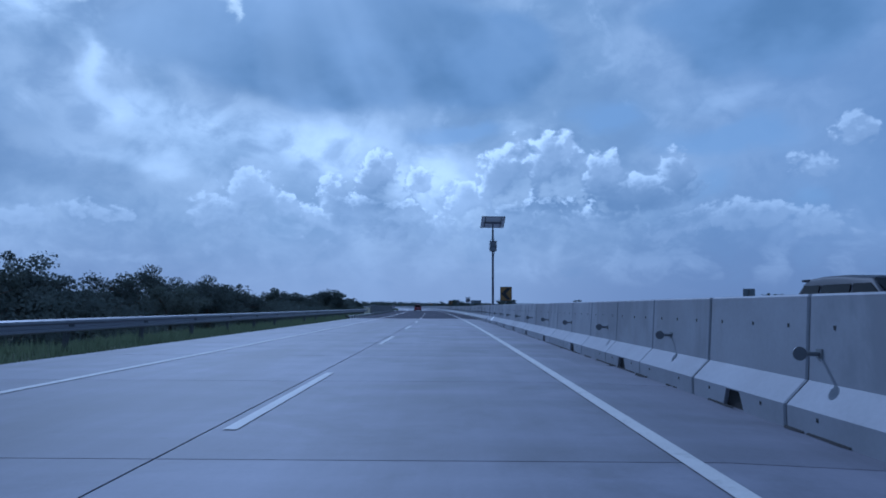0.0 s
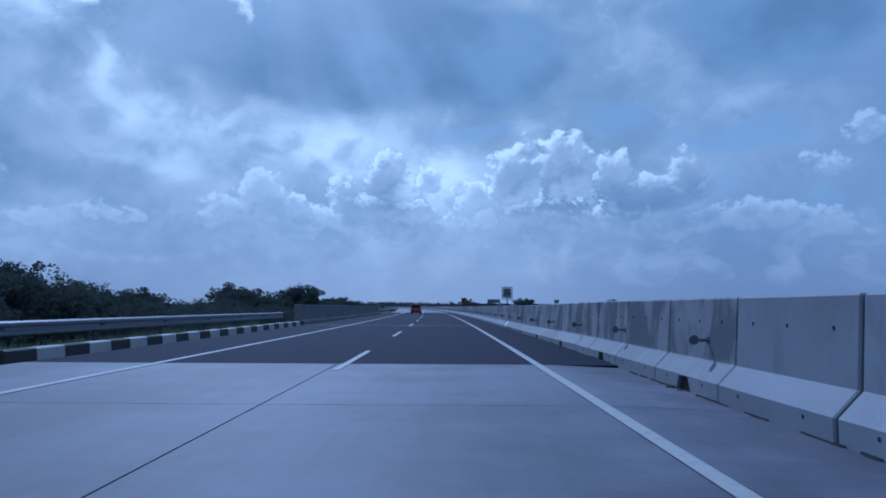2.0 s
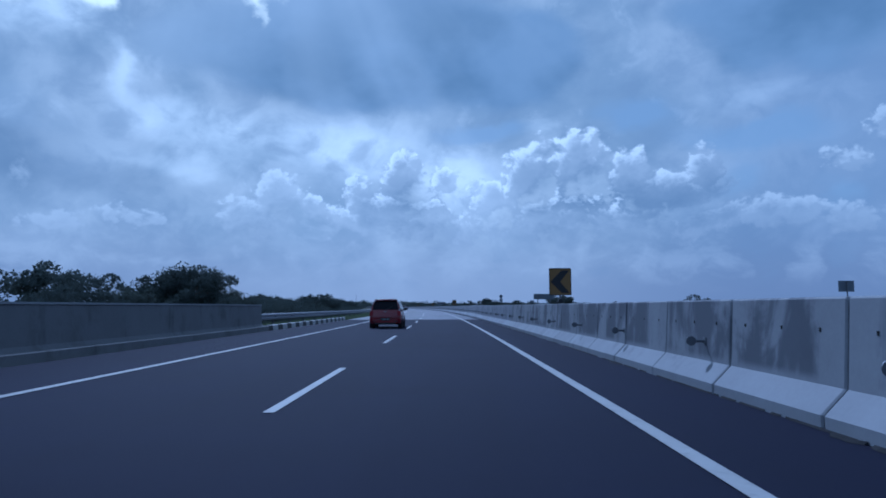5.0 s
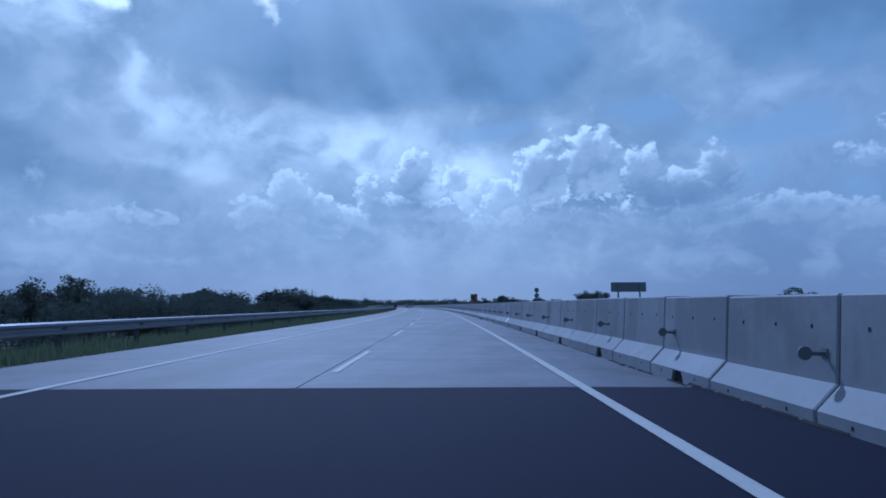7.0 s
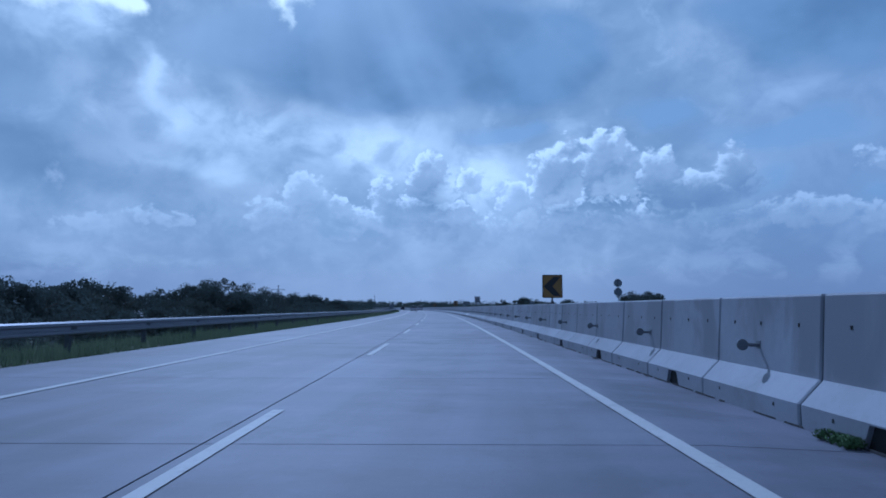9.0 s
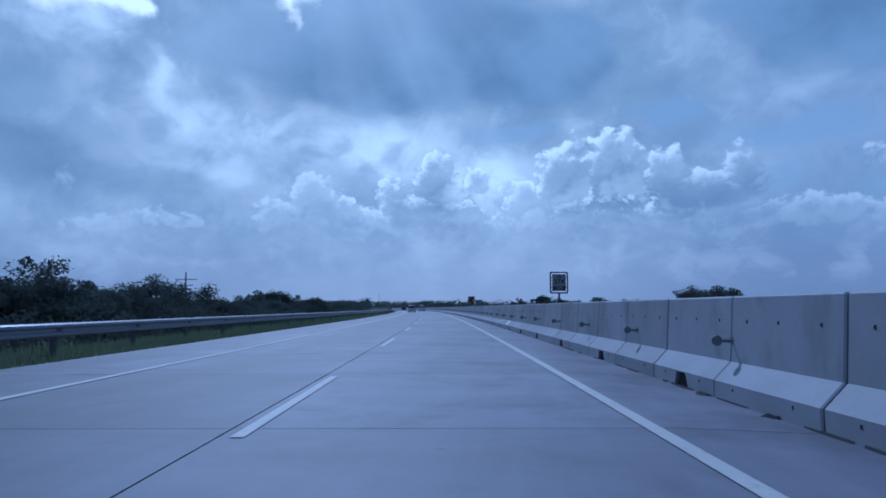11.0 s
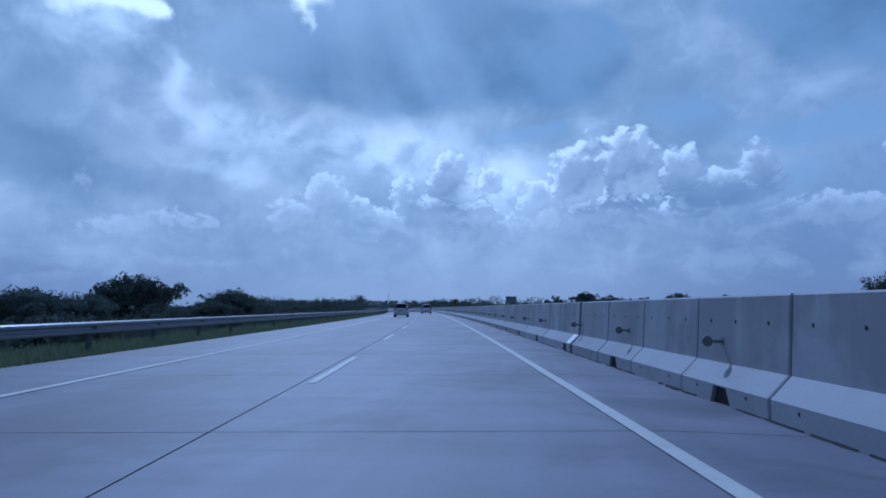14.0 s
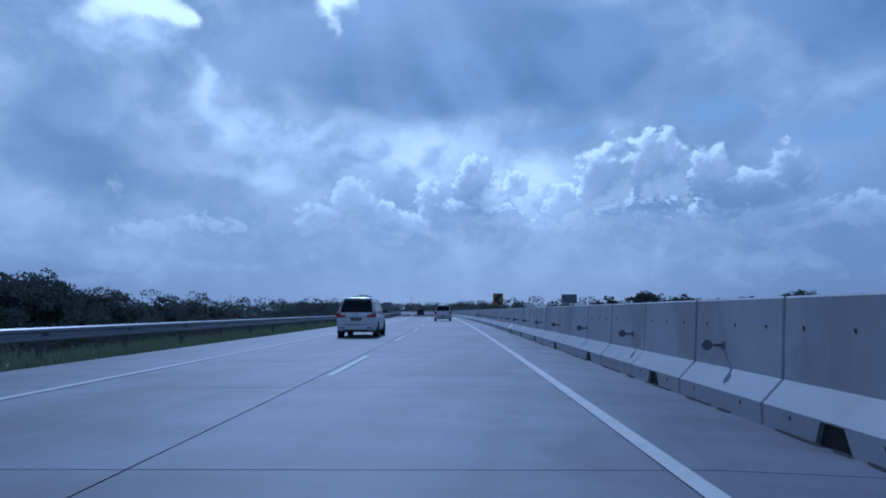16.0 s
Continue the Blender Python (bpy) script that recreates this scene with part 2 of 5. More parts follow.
shafts = w.mul(w.ramp(shafts, 0.40, 0.72), w.ramp(w.math("ABSOLUTE", w.add(az, -16.0)), 6.0, 30.0, 0.17, 0.0))
sky_col = w.mix(shafts, sky_col, (0.62, 0.64, 0.66))
sky_col = w.vec("MULTIPLY", sky_col, (0.955, 1.0, 0.975))

# bare earth tone below the horizon
sky_col = w.mix(w.ramp(el, -0.6, -0.1), (0.12, 0.13, 0.15), sky_col)
bg = wt.nodes.new("ShaderNodeBackground")
wt.links.new(sky_col, bg.inputs["Color"])
bg.inputs["Strength"].default_value = 1.0
wout = wt.nodes.new("ShaderNodeOutputWorld")
wt.links.new(bg.outputs[0], wout.inputs["Surface"])


# ---- materials ----
def material(name, color, rough=0.6, metal=0.0, grain=(20.0, 0.25), wear=(1.2, 0.2), bump=(60.0, 0.1), spread=0.0, spec=0.5,
             stain=None, coat=0.0, streak=0.0, drip=None, specks=None, runoff=None, tracks=None, thin=0.0):
    """A plain surface with variation at two scales. grain, wear: noise scale per metre and strength; bump: scale and height in cm;
    spread: change from piece to piece; stain: a second colour that shows in patches (colour, scale, amount)."""
    m = bpy.data.materials.new(name)
    m.use_nodes = True
    n = Net(m.node_tree)
    b = m.node_tree.nodes["Principled BSDF"]
    geo = m.node_tree.nodes.new("ShaderNodeNewGeometry")
    p = geo.outputs["Position"]
    v = n.add(n.mul(n.add(n.noise(p, grain[0], 4.0, 0.6), -0.5), 2 * grain[1]),
              n.mul(n.add(n.noise(p, wear[0], 5.0, 0.6), -0.5), 2 * wear[1]))
    if streak:
        v = n.add(v, n.mul(n.add(n.noise(n.vec("MULTIPLY", p, (1.6, 0.05, 1.0)), 1.0, 5.0, 0.6), -0.5), 2 * streak))
        v = n.add(v, n.mul(n.add(n.noise(n.vec("MULTIPLY", p, (0.12, 1.1, 1.0)), 1.0, 4.0, 0.6), -0.5), 2 * streak))
    if spread:
        info = m.node_tree.nodes.new("ShaderNodeObjectInfo")
        v = n.add(v, n.mul(n.add(info.outputs["Random"], -0.5), 2 * spread))
    v = n.math("MAXIMUM", n.add(v, 1.0), 0.1)
    col = tuple(color)
    base = n.mix(1.0, (*col,), n.join(v, v, v), "MULTIPLY")
    if stain:
        c, sc, amount = stain
        base = n.mix(n.ramp(n.noise(p, sc, 6.0, 0.65, 0.3), 0.62 - 0.2 * amount, 0.80 - 0.15 * amount, 0.0, 0.8), base, c)
    if drip:
        c, sc, cut = drip
        run = n.noise(n.vec("MULTIPLY", p, (1.0, 1.0, 0.16)), sc, 5.0, 0.62, 0.2)
        blot = n.noise(p, sc * 0.45, 4.0, 0.6)
        base = n.mix(n.ramp(n.add(n.mul(run, 0.6), n.mul(blot, 0.4)), cut, cut + 0.14, 0.0, 0.75), base, c)
    if runoff:
        c, sc, cut = runoff
        cloud = n.noise(n.vec("MULTIPLY", p, (1.0, 1.0, 0.62)), sc, 6.0, 0.58, 0.5)
        run = n.noise(n.vec("MULTIPLY", p, (1.0, 1.0, 0.10)), sc * 3.0, 4.0, 0.6)
        height = n.ramp(n.xyz(p)[2], 0.34, 0.46)
        base = n.mix(n.mul(n.ramp(n.add(n.mul(cloud, 0.75), n.mul(run, 0.25)), cut, cut + 0.11, 0.0, 0.85), height), base, c)
    if tracks:
        c, lanes = tracks
        px, py, _ = n.xyz(p)
        side = n.add(n.vec("LENGTH", n.join(n.add(px, 1.0 / BEND), py, 0.0)), -1.0 / BEND)
        rub = None
        for mid, wide, k in lanes:
            d = n.mul(n.add(side, -mid), 1.0 / wide)
            band = n.mul(n.math("EXPONENT", n.mul(n.mul(d, d), -1.0)), k)
            rub = band if rub is None else n.add(rub, band)
        worn = n.ramp(n.noise(n.vec("MULTIPLY", p, (0.9, 0.12, 1.0)), 1.0, 5.0, 0.6), 0.20, 0.66)
        base = n.mix(n.mul(rub, worn), base, c)
    if specks:
        c, sc, size = specks
        bent = n.vec("ADD", n.vec("MULTIPLY", p, (1.0, 1.6, 1.0)), n.vec("SCALE", n.join(n.noise(p, 9.0), n.noise(p, 11.0), 0.0), scale=0.12))
        few = n.ramp(n.noise(p, 0.9, 2.0, 0.5), 0.50, 0.62)
        base = n.mix(n.mul(n.ramp(n.voronoi(bent, sc, "F1"), size, size * 0.4), n.mul(few, 0.75)), base, c)
    m.node_tree.links.new(base, b.inputs["Base Color"])
    b.inputs["Roughness"].default_value, b.inputs["Metallic"].default_value = rough, metal
    b.inputs["Specular IOR Level"].default_value = spec
    b.inputs["Coat Weight"].default_value = coat
    if bump[1]:
        bn = m.node_tree.nodes.new("ShaderNodeBump")
        bn.inputs["Distance"].default_value, bn.inputs["Strength"].default_value = bump[1] * 0.01, 0.8
        m.node_tree.links.new(n.noise(p, bump[0], 4.0, 0.6), bn.inputs["Height"])
        m.node_tree.links.new(bn.outputs[0], b.inputs["Normal"])
    if thin:
        tl = m.node_tree.nodes.new("ShaderNodeBsdfTranslucent")
        m.node_tree.links.new(base, tl.inputs["Color"])
        mx = m.node_tree.nodes.new("ShaderNodeMixShader")
        mx.inputs[0].default_value = thin
        m.node_tree.links.new(b.outputs[0], mx.inputs[1])
        m.node_tree.links.new(tl.outputs[0], mx.inputs[2])
        m.node_tree.links.new(mx.outputs[0], m.node_tree.nodes["Material Output"].inputs["Surface"])
    return m


CONCRETE_ROAD = material("road_concrete", (0.143, 0.144, 0.183), 0.62, 0, (26, 0.15), (0.45, 0.30), (90, 0.15), 0.12, 0.5,
                         ((0.078, 0.080, 0.102), 0.42, 0.85), 0.0, 0.36, None, ((0.06, 0.06, 0.07), 0.85, 0.055),
                         tracks=((0.080, 0.080, 0.092), ((-5.7, 1.5, 0.85), (-8.9, 1.0, 0.70), (-1.9, 0.9, 0.22))))
ASPHALT = material("asphalt", (0.0116, 0.0126, 0.0335), 0.84, 0, (120, 0.25), (0.25, 0.22), (160, 0.5), 0, 0.16, None, 0.0, 0.2)
BARRIER_C = material("barrier_concrete", (0.242, 0.251, 0.288), 0.68, 0, (18, 0.10), (1.1, 0.26), (70, 0.15), 0.10, 0.6,
                     ((0.20, 0.203, 0.222), 0.8, 0.50), runoff=((0.172, 0.178, 0.205), 0.75, 0.47))
BARRIER_W = material("barrier_concrete_weathered", (0.275, 0.282, 0.305), 0.72, 0, (18, 0.10), (1.1, 0.24), (70, 0.15), 0.08, 0.5,
                     ((0.20, 0.203, 0.22), 1.3, 0.45), runoff=((0.088, 0.094, 0.118), 1.0, 0.455))
PARAPET_C = material("parapet_concrete", (0.185, 0.183, 0.185), 0.85, 0, (16, 0.12), (0.8, 0.2), (60, 0.2), 0, 0.3,
                     ((0.13, 0.128, 0.125), 0.9, 0.6), drip=((0.09, 0.09, 0.09), 2.0, 0.54))
GRIT = material("dark_grit", (0.035, 0.034, 0.036), 0.95, 0, (60, 0.4), (4, 0.3), (80, 0.6), 0, 0.2)
JOINT = material("joint_filler", (0.06, 0.06, 0.065), 0.9)
# near-black, stands in for the shade inside holes, drains and wheel arches
DARK = material("hollow_shade", (0.018, 0.018, 0.02), 0.95)
PAINT_W = material("road_paint_white", (0.445, 0.44, 0.435), 0.65, 0, (45, 0.16), (1.6, 0.16), (120, 0.1), 0, 0.5,
                   ((0.29, 0.285, 0.29), 5.0, 0.45))
# paler copy of the parapet concrete, for a pale line along its top
COPING_C = material("pale_parapet_concrete", (0.30, 0.30, 0.305), 0.75, 0, (16, 0.12), (0.8, 0.2), (60, 0.2), 0, 0.4)
PAINT_K = material("kerb_paint_black", (0.03, 0.03, 0.032), 0.7, 0, (40, 0.2))
WHITE_PATCH = material("whitewash", (0.78, 0.78, 0.77), 0.8, 0, (30, 0.06), (2.0, 0.1))
PALE_SHEET = material("pale_sheet", (0.27, 0.29, 0.345), 0.45, 0.3, (30, 0.05))
STEEL = material("galvanised_steel", (0.20, 0.205, 0.235), 0.45, 0.4, (30, 0.12), (2.0, 0.12), (90, 0.02))
STEEL_D = material("dull_grey_steel", (0.16, 0.17, 0.19), 0.55, 0.5, (30, 0.12), (2.0, 0.15))
# far darker than the beam steel; for posts, spacers and splice plates
STEEL_P = material("dark_post_steel", (0.075, 0.08, 0.09), 0.65, 0.4, (30, 0.15), (2.0, 0.2))
STEEL_N = material("dark_painted_steel", (0.035, 0.045, 0.075), 0.5, 0.2, (30, 0.12), (2.0, 0.15))
PANEL_BACK = material("panel_backsheet", (0.80, 0.80, 0.80), 0.5, 0, (20, 0.05), (1.5, 0.06))
PANEL_CELL = material("solar_cells", (0.02, 0.025, 0.06), 0.2, 0, (20, 0.1))
SIGN_Y = material("sign_yellow", (0.205, 0.115, 0.025), 0.5, 0, (30, 0.06), (2.0, 0.1))
SIGN_K = material("sign_black", (0.012, 0.012, 0.014), 0.55)
SIGN_GREY = material("sign_grey_face", (0.19, 0.19, 0.21), 0.5, 0, (30, 0.06), (2.0, 0.08))
SIGN_BACK = material("sign_back_aluminium", (0.15, 0.17, 0.20), 0.5, 0.4, (20, 0.1), (1.5, 0.12))
SIGN_BLUE = material("sign_frame_dark_blue", (0.02, 0.028, 0.06), 0.5)
EARTH = material("verge_soil", (0.105, 0.105, 0.075), 0.95, 0, (6, 0.2), (0.15, 0.3), (12, 3.0), 0, 0.2,
                 ((0.085, 0.105, 0.06), 0.5, 0.9))
GRASS = material("grass_blades", (0.135, 0.170, 0.100), 0.7, 0, (9, 0.15), (0.5, 0.25), (1, 0), 0, 0.3,
                 ((0.15, 0.155, 0.08), 0.7, 0.3), thin=0.45)
WEEDS = material("weed_leaves", (0.085, 0.135, 0.055), 0.8, 0, (9, 0.2), (0.5, 0.2), (1, 0), 0, 0.2)
# leaf greens lifted and blued: distance haze is put into their colour
LEAF_A = material("leaves_green_hazed", (0.088, 0.104, 0.096), 0.85, 0, (3, 0.10), (0.3, 0.15), (1, 0), 0.2, 0.03, thin=0.3)
LEAF_B = material("leaves_olive_hazed", (0.100, 0.115, 0.100), 0.85, 0, (3, 0.10), (0.3, 0.15), (1, 0), 0.2, 0.03, thin=0.3)
BARK = material("bark", (0.11, 0.085, 0.065), 0.9, 0, (12, 0.25), (1.5, 0.2), (25, 1.0))
TYRE = material("tyre_rubber", (0.02, 0.02, 0.021), 0.85, 0, (40, 0.2))
RIM = material("alloy_rim", (0.50, 0.51, 0.53), 0.35, 0.9)
GLASS_T = material("tinted_car_glass", (0.008, 0.009, 0.013), 0.12, 0, (2, 0.0), (1, 0.0), (1, 0), 0, 0.14)
CAR_W = material("car_paint_white", (0.50, 0.50, 0.55), 0.42, 0, (3, 0.01), (0.6, 0.04), (1, 0), 0, 0.4, None, 0.15)
CAR_R = material("car_paint_red", (0.17, 0.006, 0.012), 0.28, 0, (3, 0.02), (0.6, 0.04), (1, 0), 0, 0.5, None, 0.6)
CAR_D = material("car_paint_dark_grey", (0.030, 0.034, 0.048), 0.55, 0.0, (3, 0.02), (0.6, 0.04), (1, 0), 0, 0.2)
PLASTIC = material("black_plastic", (0.02, 0.02, 0.022), 0.6)
LENS_R = material("tail_lens_red", (0.22, 0.010, 0.016), 0.2, 0, (3, 0.02), (1, 0.02), (1, 0), 0, 0.6)
LENS_C = material("clear_lens", (0.55, 0.56, 0.58), 0.15, 0.2)
CHROME = material("chrome", (0.75, 0.76, 0.78), 0.12, 1.0)
PLATE_K = material("number_plate_black", (0.02, 0.02, 0.022), 0.5)
PLATE_BAR = material("number_plate_bars", (0.20, 0.20, 0.21), 0.5)
ROOF = material("house_roof_sheet", (0.34, 0.34, 0.36), 0.6, 0, (4, 0.15), (0.6, 0.2))
WALL_H = material("house_wall_plaster", (0.40, 0.39, 0.36), 0.85, 0, (6, 0.1), (0.8, 0.15))
HILL = material("far_wooded_hills", (0.10, 0.12, 0.13), 1.0, 0, (0.03, 0.2), (0.01, 0.2), (1, 0), 0, 0.0)


# ---- mesh helpers ----
def mesh_of(name, bm, mat, smooth=False):
    me = bpy.data.meshes.new(name)
    bmesh.ops.recalc_face_normals(bm, faces=bm.faces)
    bm.to_mesh(me)
    bm.free()
    for m in (mat if isinstance(mat, (list, tuple)) else [mat]):
        me.materials.append(m)
    if smooth:
        for p in me.polygons:
            p.use_smooth = True
    return me


def data_mesh(name, verts, faces, mat):
    me = bpy.data.meshes.new(name)
    me.from_pydata([tuple(v) for v in verts], [], [tuple(f) for f in faces])
    me.materials.append(mat)
    return me


def part(name, bm, mat, parent, label="", smooth=False):
    """Links a bmesh as one mesh object under a thing or a part."""
    ob = new(name, mesh_of(name, bm, mat, smooth))
    ob.parent = parent
    return tagged(ob, label)


def thing(name, label, category, group="", kind="", m=None):
    ob = tagged(new(name), label, category, group, kind)
    if m is not None:
        ob.matrix_world = m
    return ob


def box(bm, x0, x1, y0, y1, z0, z1, bevel=0.0, m=None):
    vs = [bm.verts.new((x, y, z)) for z in (z0, z1) for x, y in ((x0, y0), (x1, y0), (x1, y1), (x0, y1))]
    fs = [bm.faces.new([vs[i] for i in f]) for f in ((3, 2, 1, 0), (4, 5, 6, 7), (0, 1, 5, 4), (1, 2, 6, 5), (2, 3, 7, 6), (3, 0, 4, 7))]
    if bevel:
        es = list({e for f in fs for e in f.edges})
        r = bmesh.ops.bevel(bm, geom=es, offset=bevel, segments=2, profile=0.5, affect="EDGES")
        vs = list({v for f in r["faces"] for v in f.verts} | {v for v in vs if v.is_valid})
    if m is not None:
        bmesh.ops.transform(bm, matrix=m, verts=vs)
    return bm


def boxes(*dims, bevel=0.0):
    bm = bmesh.new()
    for d in dims:
        box(bm, *d, bevel=bevel)
    return bm


def prism(bm, poly, y0, y1, axis="y"):
    """Extrudes an (a, b) outline; axis y: a -> x, b -> z; axis x: a -> y, b -> z; axis z: a -> x, b -> y."""
    def put(a, b, c):
        return bm.verts.new({"y": (a, c, b), "x": (c, a, b), "z": (a, b, c)}[axis])
    lo = [put(a, b, y0) for a, b in poly]
    hi = [put(a, b, y1) for a, b in poly]
    k = len(poly)
    bm.faces.new(lo)
    bm.faces.new(hi[::-1])
    for i in range(k):
        bm.faces.new((lo[i], lo[(i + 1) % k], hi[(i + 1) % k], hi[i]))
    return bm


def rod(bm, a, b, r0, r1=None, n=10):
    """A tapered round bar from a to b."""
    a, b = Vector(a), Vector(b)
    r1 = r0 if r1 is None else r1
    q = (b - a).to_track_quat("Z", "Y")
    ring = [[bm.verts.new(c + q @ Vector((r * math.cos(6.28318 * i / n), r * math.sin(6.28318 * i / n), 0))) for i in range(n)]
            for c, r in ((a, r0), (b, r1))]
    bm.faces.new(ring[0][::-1])
    bm.faces.new(ring[1])
    for i in range(n):
        bm.faces.new((ring[0][i], ring[0][(i + 1) % n], ring[1][(i + 1) % n], ring[1][i]))
    return bm


def loft(bm, rings):
    """Skins rings of equal length, open at both ends but capped."""
    rows = [[bm.verts.new(p) for p in ring] for ring in rings]
    k = len(rows[0])
    for a, b in zip(rows, rows[1:]):
        for j in range(k):
            bm.faces.new((a[j], a[(j + 1) % k], b[(j + 1) % k], b[j]))
    bm.faces.new(rows[0][::-1])
    bm.faces.new(rows[-1])
    return bm


def strip(s0, s1, u0, u1, z, step=4.0, low=None):
    """A band along the road between two offsets; with low, a slab down to that height."""
    k = max(1, math.ceil((s1 - s0) / step))
    bm = bmesh.new()
    rows = []
    for i in range(k + 1):
        s = s0 + (s1 - s0) * i / k
        row = [bm.verts.new(at(s, u0, z)), bm.verts.new(at(s, u1, z))]
        if low is not None:
            row += [bm.verts.new(at(s, u1, low)), bm.verts.new(at(s, u0, low))]
        rows.append(row)
    for a, b in zip(rows, rows[1:]):
        n = len(a)
        for j in range(n if n > 2 else 1):
            bm.faces.new((a[j], a[(j + 1) % n], b[(j + 1) % n], b[j]))
    if low is not None:
        bm.faces.new(rows[0])
        bm.faces.new(rows[-1])
    return bm


def sweep(profile, s0, s1, step=4.0, closed=True):
    """A profile of (u, z) points carried along the road."""
    k = max(1, math.ceil((s1 - s0) / step))
    bm = bmesh.new()
    rows = [[bm.verts.new(at(s0 + (s1 - s0) * i / k, u, z)) for u, z in profile] for i in range(k + 1)]
    n = len(profile)
    for a, b in zip(rows, rows[1:]):
        for j in range(n if closed else n - 1):
            bm.faces.new((a[j], a[(j + 1) % n], b[(j + 1) % n], b[j]))
    if closed:
        bm.faces.new(rows[0][::-1])
        bm.faces.new(rows[-1])
    return bm


def structure(name, bm, mat, label, category):
    return tagged(new(name, mesh_of(name, bm, mat)), label, category, kind="structure")


# ---- plan of the road ----
S_MIN, S_MAX = -40.0, 1300.0
DECK0, DECK1 = 59.2, 172.8           # the asphalt stretch
BRIDGE0, BRIDGE1 = 85.0, 115.3       # expansion joints of the bridge
EDGE_L, RAIL_L = -9.8, -10.85
MID = 2.05                           # centre of the median
LINE_L, LINE_D = -7.2, -3.62
FAR_R = 14.0                         # outer edge of the opposite carriageway
SLAB = 4.92

# the shoulder falls a little towards the median
def SURFACE(u0, top=0.0, low=-0.25, fall=0.055):
    return [(u0, top), (0.25, top), (1.5, top - fall), (MID - 0.2, top - fall - 0.005), (MID - 0.2, low), (u0, low)]


# one sheet of ground: the road lies on a low embankment
bm = bmesh.new()
us = [-1500, -700, -300, -120, -45, -26, -19, -12.4, EDGE_L + 0.25, EDGE_L + 0.2, 14.3, 17.5, 24, 33, 60, 130, 320, 700, 1500]
zs = [-4.5, -4.5, -4.5, -4.4, -4.2, -3.9, -2.6, -0.10, -0.03, -0.30, -0.30, -0.10, -2.6, -3.6, -3.9, -4.2, -4.5, -4.5, -4.5]
grid = []
s = -400.0
while s <= 2600:
    grid.append([bm.verts.new(at(s, u, z + (0.10 * noise.noise(Vector((s * 0.21, u * 0.3, 0))) if -20 < u < -10.5 else 0)))
                 for u, z in zip(us, zs)])
    s += 6 if s < 500 else 60
for a, b in zip(grid, grid[1:]):
    for j in range(len(us) - 1):
        bm.faces.new((a[j], a[j + 1], b[j + 1], b[j]))
ground = structure("ground", bm, EARTH, "grassy soil embankment falling away to flat fields", "ground")

# carriageways
road = structure("road", sweep(SURFACE(EDGE_L, fall=0.012), DECK0, DECK1), ASPHALT, "dark smooth asphalt motorway surface", "road")
base_a = structure("road_base_near", sweep(SURFACE(EDGE_L + 0.01, -0.03), S_MIN, DECK0 - 0.004), JOINT,
                   "dark filler under the pavement joints", "road")
base_b = structure("road_base_ahead", sweep(SURFACE(EDGE_L + 0.01, -0.03), DECK1 + 0.004, S_MAX, 6), JOINT,
                   "dark filler under the pavement joints", "road")
structure("road_opposite", strip(S_MIN, S_MAX, MID + 0.2, FAR_R, -0.004, 6, -0.25), CONCRETE_ROAD,
          "pale concrete opposite carriageway behind the median", "road")
structure("road_ahead", strip(512.0, 640.0, EDGE_L, MID - 0.5, 0.004, 4, -0.02), ASPHALT, "dark asphalt stretch of road far ahead", "road")
structure("bridge_joint_1", strip(BRIDGE0, BRIDGE0 + 0.35, EDGE_L + 0.05, 0.2, 0.004, 1, -0.02), CONCRETE_ROAD,
          "pale concrete bridge expansion joint across asphalt", "bridge joint")
structure("bridge_joint_2", strip(BRIDGE1, BRIDGE1 + 0.35, EDGE_L + 0.05, 0.2, 0.004, 1, -0.02), CONCRETE_ROAD,
          "pale concrete bridge expansion joint across asphalt", "bridge joint")

# road markings
structure("edge_line_right", strip(S_MIN, S_MAX, -0.075, 0.075, 0.009), PAINT_W, "solid white painted right edge line", "road marking")
structure("edge_line_left", strip(S_MIN, S_MAX, LINE_L - 0.075, LINE_L + 0.075, 0.009), PAINT_W, "solid white painted left edge line",
          "road marking")
k = -3
while 5.84 + 13.0 * k < 600:
    s = 5.84 + 13.0 * k
    tagged(new("lane_dash", mesh_of("lane_dash", strip(s, s + 4.95, LINE_D - 0.062, LINE_D + 0.062, 0.009, 2.5), PAINT_W)),
           "white painted lane dash on the road", "road marking", "lane dashes", "structure")
    k += 1

# ---- left side: guardrail, kerb, bridge parapet ----
W_BEAM = [(0.0, 0.0), (0.05, 0.03), (0.05, 0.09), (0.0, 0.125), (0.0, 0.185), (0.05, 0.22), (0.05, 0.28), (0.0, 0.312),
          (-0.045, 0.318), (-0.045, 0.312), (-0.006, 0.306), (0.042, 0.276), (0.042, 0.224), (-0.006, 0.189), (-0.006, 0.121), (0.042, 0.086), (0.042, 0.034), (-0.006, 0.0)]


